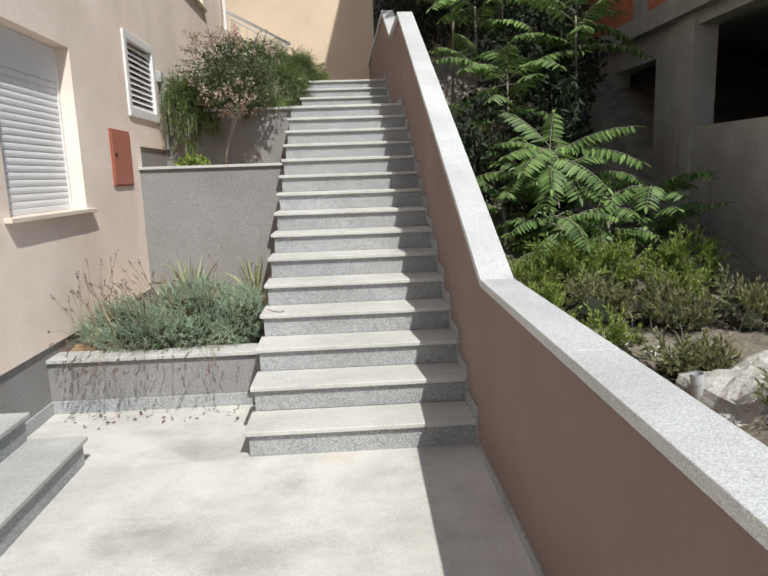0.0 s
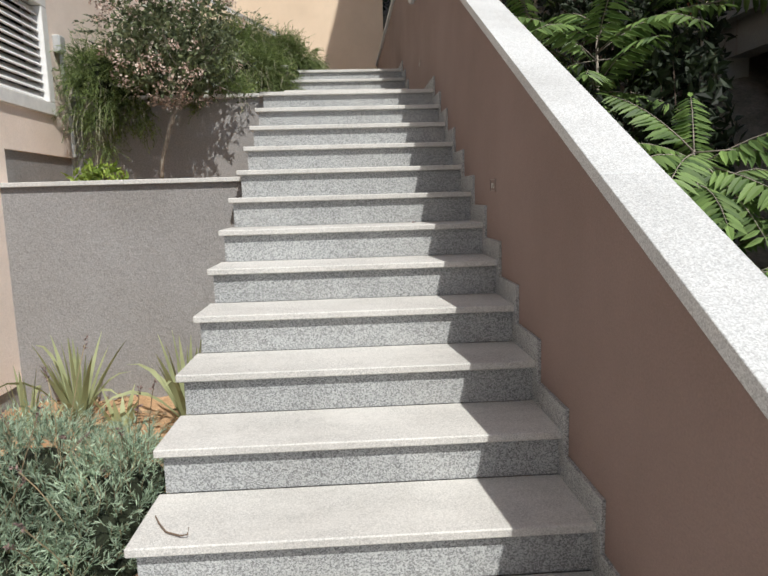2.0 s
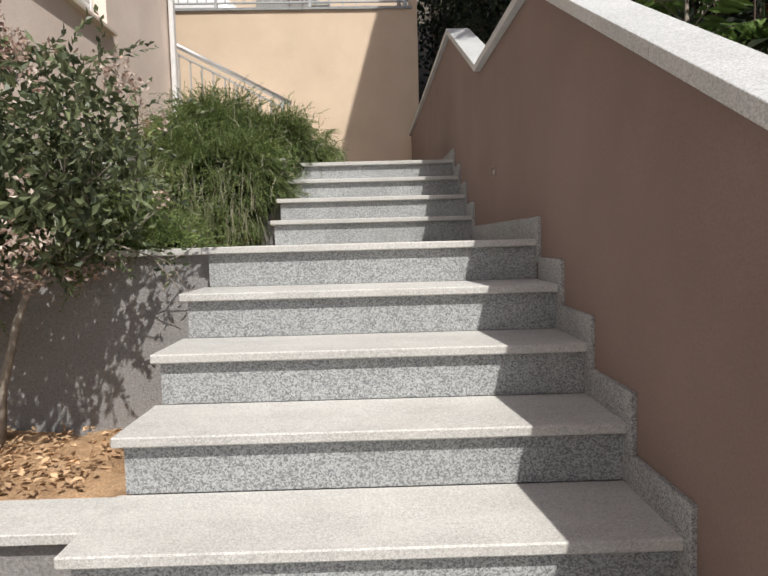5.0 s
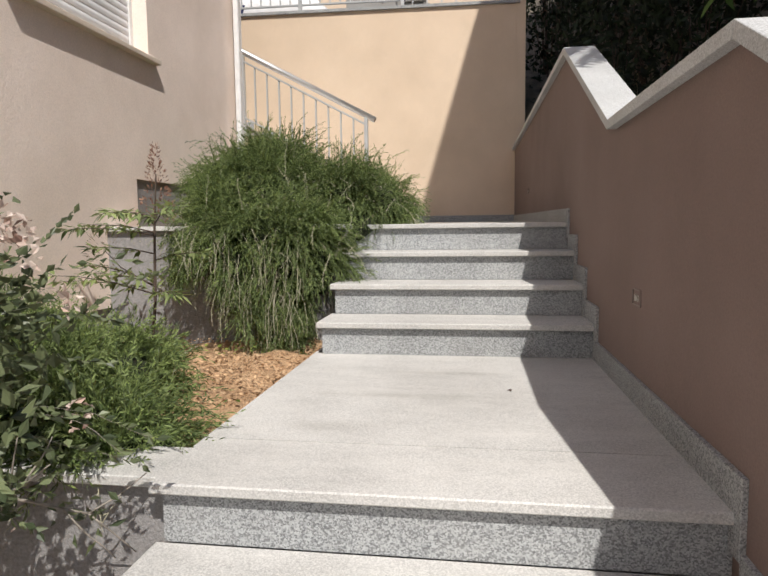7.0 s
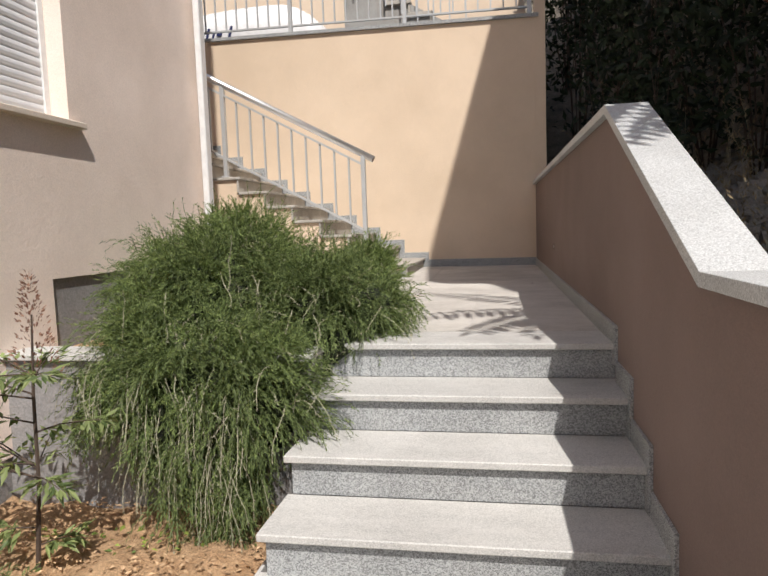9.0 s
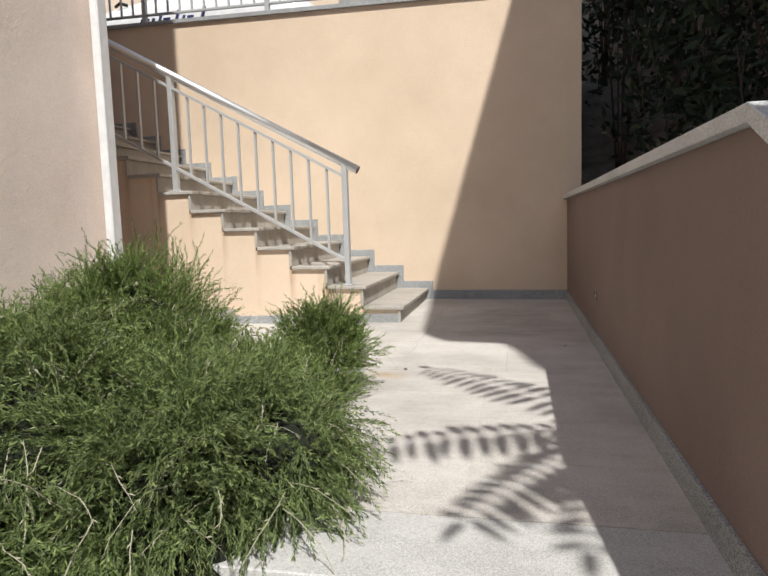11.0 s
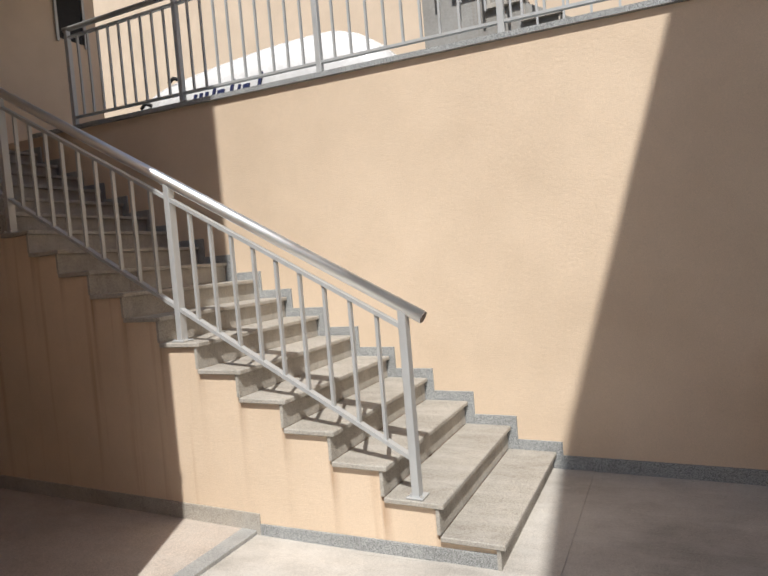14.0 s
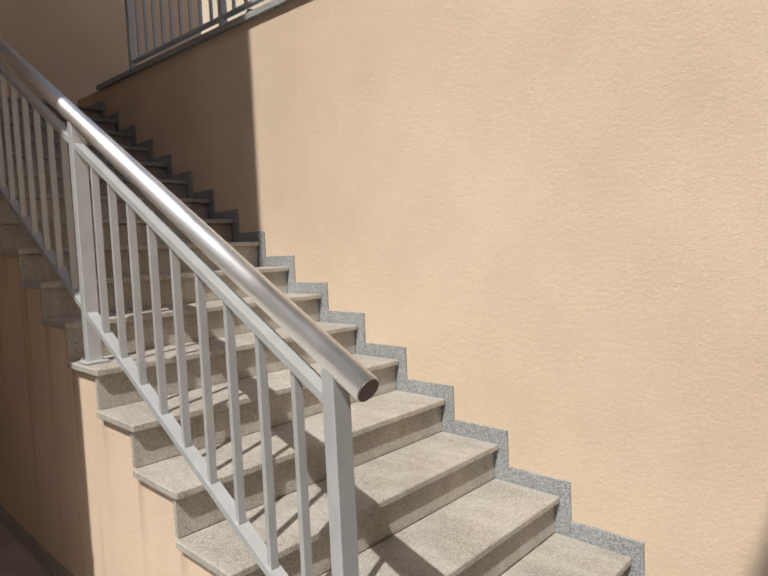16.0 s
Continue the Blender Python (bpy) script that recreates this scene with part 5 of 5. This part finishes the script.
def dead_leaf(x, y, z, size, turn):
    """One curled dead leaf on a tread or floor."""
    leaf = Leaves()
    d = Vector((math.cos(turn), math.sin(turn), 0.05))
    root = thing("dead_leaf", (x, y, z), "small curled dead leaf on the stone", "leaf", "dead leaves on the stone")
    leaf.add(Vector((x, y, z + 0.002)), d, size, size * 0.5, Vector((0, 0, 1)), 0.35, 0.45)
    leaf.add(Vector((x, y, z + 0.003)), d + Vector((0.1, 0.3, 0.2)), size * 0.8, size * 0.35, Vector((0, 0, 1)), 0.3, 0.4)
    tagged(leaf.link("blade", SPIKE, root), "")


for x, y, z, size, turn in ((1.345, 2.80, 9 * RISE, 0.035, 0.6), (1.27, 5.55, Z1, 0.03, 2.0),
                            (1.47, 9.93, Z2 + fall(1.47, 9.93), 0.03, 1.1),
                            (0.56, 9.23, Z2 + fall(0.56, 9.23), 0.035, 2.6)):
    dead_leaf(x, y, z, size, turn)


# ---- wild growth beyond the parapet ----
def leaflet(leaf, p, d, length, width, up):
    """A lance-shaped leaflet, folded a little along its rib."""
    d = d.normalized()
    s = d.cross(up).normalized()
    u = s.cross(d) * (0.10 * width)
    k = len(leaf.v)
    a, b = p + d * (length * 0.28), p + d * (length * 0.66)
    bend = -up * (0.05 * length)
    leaf.v += [p, a + s * (0.5 * width) + u, b + s * (0.40 * width) + u + bend, p + d * length + 2.5 * bend, b - s * (0.40 * width) + u + bend, a - s * (0.5 * width) + u]
    leaf.f += [(k, k + 1, k + 2, k + 3), (k, k + 3, k + 4, k + 5)]


def frond(leaf, stem, p, d, length, pairs=11, size=0.13, droop=0.7):
    """A feathered leaf: a bending midrib with paired leaflets."""
    pts = [p.copy()]
    n = 10
    for i in range(n):
        d = (d + Vector((0, 0, -droop / n * (0.5 + i / n)))).normalized()
        pts.append(pts[-1] + d * length / n)
    if min(q.x for q in pts) < 2.06 and p.z < 5:
        return
    tube(pts[::2], [0.006, 0.005, 0.004, 0.003, 0.003, 0.002], 4, stem)
    side0 = d.cross(Vector((0, 0, 1))).normalized()
    hang = rnd.uniform(0.30, 0.62)
    for j in range(pairs):
        f = 0.16 + 0.82 * j / (pairs - 1)
        i = min(int(f * n), n - 1)
        q = pts[i].lerp(pts[i + 1], f * n - i)
        t = (pts[i + 1] - pts[i]).normalized()
        s = size * (0.62 + 0.45 * math.sin(math.pi * min(1, f * 0.86 + 0.1))) * rnd.uniform(0.88, 1.1)
        up = side0.cross(t)
        for sg in (-1, 1):
            leaflet(leaf, q, side0 * sg + t * rnd.uniform(0.2, 0.42) - up * (hang + rnd.uniform(-0.1, 0.1)), s, s * 0.27, up)
    leaflet(leaf, pts[-1], d, size * 0.7, size * 0.24, side0.cross(d))


def tree_of_heaven(x, y, top, crowns, label, seed, reaches=()):
    z = hill(x, y)
    root = thing("tree_of_heaven", (x, y, z), label, "tree", "wild feather-leaved trees")
    stem, leaf = bmesh.new(), Leaves()
    mid = Vector((x + 0.05, y + 0.05, (z + top) / 2))
    tip = Vector((x, y, top))
    tube([Vector((x, y, z - 0.15)), mid, tip], [0.026, 0.018, 0.008], 8, stem)
    for h, count, reach in crowns:
        c = Vector((x, y, z)).lerp(tip, (h - z) / (top - z))
        for k in range(count):
            a = 2 * math.pi * (k + rnd.random() * 0.6) / count + h
            d = Vector((math.cos(a), math.sin(a), rnd.uniform(0.0, 1.1))).normalized()
            frond(leaf, stem, c + Vector((0, 0, rnd.uniform(-0.15, 0.15))), d, reach * rnd.uniform(0.8, 1.2), rnd.randint(13, 15), reach * 0.215, rnd.uniform(0.7, 1.2))
    for e in reaches:
        e = Vector(e)
        frond(leaf, stem, tip + Vector((0, 0, rnd.uniform(-0.12, 0.0))), (e + Vector((0, 0, 0.28 * e.length))).normalized(), e.length * 1.06, rnd.randint(14, 16), 0.105 + 0.09 * e.length, 0.62)
    part("trunk", stem, BARK, root, "", True)
    leaf.link("crown", LEAF_FROND, root)
    return root


TREE = "wild feather-leaved sapling growing behind the parapet"
tree_of_heaven(3.16, 3.13, 1.92, ((1.55, 9, 0.80), (1.2, 9, 0.75), (0.95, 7, 0.6)), TREE, 1,
               ((0.68, -0.40, 0.26), (0.70, -0.55, -0.19), (0.13, 0.30, 0.36), (-0.36, 0.35, 0.40), (-0.52, -0.10, 0.10), (-0.56, -0.38, -0.04), (-0.44, -0.55, -0.24), (0.12, -0.50, -0.48), (-0.20, -0.52, -0.50), (0.30, 0.55, 0.20), (0.42, 0.40, -0.10), (0.34, -0.62, -0.36)))
tree_of_heaven(3.00, 4.35, 2.9, ((2.85, 9, 0.85), (2.35, 8, 0.85), (1.8, 7, 0.8)), TREE, 2)
tree_of_heaven(3.85, 4.35, 3.5, ((3.4, 8, 0.85), (3.05, 5, 0.8)), TREE, 3)
tree_of_heaven(2.85, 5.60, 4.5, ((4.4, 9, 0.85), (3.8, 8, 0.8), (3.2, 7, 0.75)), TREE, 4)
tree_of_heaven(4.20, 2.90, 1.45, ((1.40, 10, 0.72), (1.05, 9, 0.7)), TREE, 5)
tree_of_heaven(2.62, 3.00, 1.30, ((1.25, 8, 0.55), (0.95, 7, 0.5)), TREE, 6)
tree_of_heaven(3.10, 2.62, 1.20, ((1.18, 9, 0.62), (0.95, 8, 0.5)), TREE, 8)
tree_of_heaven(3.62, 2.68, 1.15, ((1.12, 9, 0.6), (0.9, 7, 0.5)), TREE, 9)
# Crown out of view; fronds placed to cast shadows on landing and coping.
tree_of_heaven(2.62, 6.15, 6.5, ((5.9, 4, 0.7),), "tall wild feather-leaved tree, crown unseen, fronds aimed to shade the landing", 7,
               ((-1.05, -0.33, -0.05), (-0.92, 0.86, 0.0), (-0.62, -0.78, -0.10), (-0.25, -1.0, 0.0), (0.7, 0.3, 0.1), (0.5, -0.6, 0.0), (0.2, 0.9, 0.1)))

WILD = "wild shrubs behind the parapet"
GREEN_TEXT, OLIVE_TEXT = "bright green wild shrub behind the parapet", "scruffy olive shrub tangled with bare brown twigs"
for x, y, r, h, n, m, text in ((2.62, 2.05, 0.26, 0.22, 110, LEAF_WILD, GREEN_TEXT), (3.02, 2.15, 0.26, 0.28, 150, LEAF_WILD, GREEN_TEXT), (3.45, 2.10, 0.25, 0.24, 130, LEAF_WILD, GREEN_TEXT),
                               (4.15, 2.10, 0.28, 0.32, 170, LEAF_WILD, GREEN_TEXT), (3.80, 1.75, 0.24, 0.18, 90, LEAF_WILD, GREEN_TEXT), (2.52, 1.40, 0.20, 0.20, 80, LEAF_WILD, GREEN_TEXT),
                               (2.95, 1.45, 0.34, 0.16, 90, LEAF_OLIVE, OLIVE_TEXT), (3.55, 1.35, 0.36, 0.17, 90, LEAF_OLIVE, OLIVE_TEXT), (4.10, 1.25, 0.30, 0.20, 110, LEAF_OLIVE, OLIVE_TEXT),
                               (2.85, 0.75, 0.20, 0.12, 70, LEAF_WILD, "low green weed beside the parapet"), (3.35, 0.55, 0.30, 0.11, 100, LEAF_OLIVE, OLIVE_TEXT), (4.55, 1.00, 0.34, 0.26, 150, LEAF_OLIVE, OLIVE_TEXT),
                               (3.60, -0.30, 0.28, 0.10, 90, LEAF_OLIVE, OLIVE_TEXT)):
    z = hill(x, y)
    root = rosemary("wild_shrub", text, [((x, y, z + h * 0.45), (r, r * 0.9, h * 0.9)), ((x + 0.3 * r, y - 0.3 * r, z + h * 0.25), (r * 0.7, r * 0.6, h * 0.6))], n, (x, y, z), WILD, m,
                    length=(0.12, 0.26), lift=1.5, droop=0.1, needles=22, nl=0.05, nw=0.014, pale=12, per=6, loose=0.45, wave=0.14)
    dead = Leaves()
    for _ in range(46 if m is LEAF_OLIVE else 22):
        p = Vector((x + rnd.uniform(-1, 1) * r * 1.2, y - 0.25 * r + rnd.uniform(-1, 1) * r, z + rnd.uniform(0.0, 0.10)))
        sprig(dead, dead, p, Vector((rnd.uniform(-1, 1), rnd.uniform(-1, 0.6), rnd.uniform(0.1, 0.8))).normalized(), rnd.uniform(0.2, 0.5), 0.5, 5, 0.03, 0.006)
    dead.link("dead_twig_growth", TWIG_BROWN, root, "bare brown twigs")


def rock(x, y, r, h, seed, label):
    bm = bmesh.new()
    bmesh.ops.create_icosphere(bm, subdivisions=4, radius=1.0)
    for v in bm.verts:
        k = 1 + 0.35 * noise.noise(v.co * 1.4 + Vector((seed, 0, 0))) + 0.10 * noise.noise(v.co * 5 + Vector((seed, 2, 0)))
        v.co = Vector((x + r * v.co.x * k, y + r * 0.8 * v.co.y * k, hill(x, y) - 0.25 * h + h * v.co.z * k))
    solo("rock", bm, ROCK, label, "rock", "pale rocks on the slope")


rock(3.62, 0.08, 0.50, 0.36, 3, "large pale limestone rock in dry weeds")
rock(3.02, 1.08, 0.13, 0.10, 5, "small pale limestone rock")
rock(3.25, 0.80, 0.10, 0.07, 6, "small pale limestone rock")
rock(3.6, -0.9, 0.30, 0.14, 8, "pale limestone rock in dry grass")


def pipe_stub():
    x, y = 3.20, 0.10
    z = hill(x, y)
    root = thing("pipe_stub", (x, y, z), "short grey plastic pipe standing in the ground", "pipe")
    top = 0.36
    bm = tube([(x, y, z - 0.1), (x - 0.045, y, top)], 0.036, 14, caps=False)
    tube([(x - 0.045, y, top), (x, y, z - 0.1)], 0.030, 14, bm, False)
    part("pipe", bm, ALU_PAINT, root, "", True)
    part("collar", tube([(x - 0.038, y, top - 0.06), (x - 0.046, y, top + 0.005)], 0.042, 14, caps=False), ALU_PAINT, root, "", True)


pipe_stub()


def dry_grass():
    root = thing("dry_grass", (3.3, 0.0, hill(3.3, 0.0)), "dry yellow grass around the rock", "grass", kind="stuff")
    leaf = Leaves()
    for _ in range(2600):
        x, y = rnd.uniform(2.1, 4.8), rnd.uniform(-2.0, 1.7)
        if noise.noise(Vector((x * 2.0, y * 2.0, 7))) < -0.05:
            continue
        leaf.add(Vector((x, y, hill(x, y) - 0.01)), Vector((rnd.uniform(-0.8, 0.8), rnd.uniform(-0.8, 0.8), rnd.uniform(0.3, 1.0))), rnd.uniform(0.05, 0.14), 0.010)
    leaf.link("blades", STALK, root)


dry_grass()



def dry_weeds():
    """Straggling bleached stalks on the shaded slope."""
    root = thing("dry_weeds", (2.7, 10.0, hill(2.7, 10.0)), "straggling bleached weeds on the shaded slope", "weeds", kind="stuff")
    leaf, twig = Leaves(), Leaves()
    for _ in range(150):
        x, y = rnd.uniform(2.55, 3.8), rnd.uniform(7.0, 12.4)
        sprig(leaf, twig, Vector((x, y, hill(x, y))), Vector((rnd.uniform(-0.4, 0.4), rnd.uniform(-0.4, 0.4), 1)).normalized(), rnd.uniform(0.4, 1.1), 0.4, 14, 0.05, 0.012, 0.3)
    leaf.link("leaves", STALK, root)
    twig.link("stalks", TWIG, root)


dry_weeds()


def rubble():
    """Loose broken stones lying on the slope."""
    root = thing("rubble", (3.2, 8.6, hill(3.2, 8.6)), "loose grey stones scattered on the slope", "rubble", kind="stuff")
    v, f = [], []
    for k in range(1700):
        x, y = (rnd.uniform(2.0, 4.6), rnd.uniform(6.2, 11.0)) if k % 2 else (rnd.uniform(2.3, 3.9), rnd.uniform(8.2, 10.8))
        r = rnd.uniform(0.03, 0.13) * rnd.uniform(0.5, 1.1)
        c = Vector((x, y, hill(x, y) + r * 0.3))
        k = len(v)
        q = Euler((rnd.random() * 6, rnd.random() * 6, rnd.random() * 6)).to_matrix()
        for a in ((1, 0, 0), (-1, 0, 0), (0, 1, 0), (0, -1, 0), (0, 0, 1), (0, 0, -1)):
            v.append(tuple(c + q @ (Vector(a) * r * rnd.uniform(0.6, 1.2)) - ROOT[root]))
        f += [(k + a, k + b, k + d) for a, b, d in ((0, 2, 4), (2, 1, 4), (1, 3, 4), (3, 0, 4), (2, 0, 5), (1, 2, 5), (3, 1, 5), (0, 3, 5))]
    me = bpy.data.meshes.new("stones")
    me.from_pydata(v, [], f)
    me.materials.append(STONE_GREY)
    ob = new("stones", me)
    ob.parent = root


rubble()


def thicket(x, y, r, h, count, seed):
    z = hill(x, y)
    return leafy("thicket_shrub", "dense green thicket, leaf colour darkened for deep shade", "shrub", (x, y, z), (x, y, z + h * 0.62), (r, r, h * 0.60), count, 0.13, LEAF_DARK, "dark thicket on the slope", 9)


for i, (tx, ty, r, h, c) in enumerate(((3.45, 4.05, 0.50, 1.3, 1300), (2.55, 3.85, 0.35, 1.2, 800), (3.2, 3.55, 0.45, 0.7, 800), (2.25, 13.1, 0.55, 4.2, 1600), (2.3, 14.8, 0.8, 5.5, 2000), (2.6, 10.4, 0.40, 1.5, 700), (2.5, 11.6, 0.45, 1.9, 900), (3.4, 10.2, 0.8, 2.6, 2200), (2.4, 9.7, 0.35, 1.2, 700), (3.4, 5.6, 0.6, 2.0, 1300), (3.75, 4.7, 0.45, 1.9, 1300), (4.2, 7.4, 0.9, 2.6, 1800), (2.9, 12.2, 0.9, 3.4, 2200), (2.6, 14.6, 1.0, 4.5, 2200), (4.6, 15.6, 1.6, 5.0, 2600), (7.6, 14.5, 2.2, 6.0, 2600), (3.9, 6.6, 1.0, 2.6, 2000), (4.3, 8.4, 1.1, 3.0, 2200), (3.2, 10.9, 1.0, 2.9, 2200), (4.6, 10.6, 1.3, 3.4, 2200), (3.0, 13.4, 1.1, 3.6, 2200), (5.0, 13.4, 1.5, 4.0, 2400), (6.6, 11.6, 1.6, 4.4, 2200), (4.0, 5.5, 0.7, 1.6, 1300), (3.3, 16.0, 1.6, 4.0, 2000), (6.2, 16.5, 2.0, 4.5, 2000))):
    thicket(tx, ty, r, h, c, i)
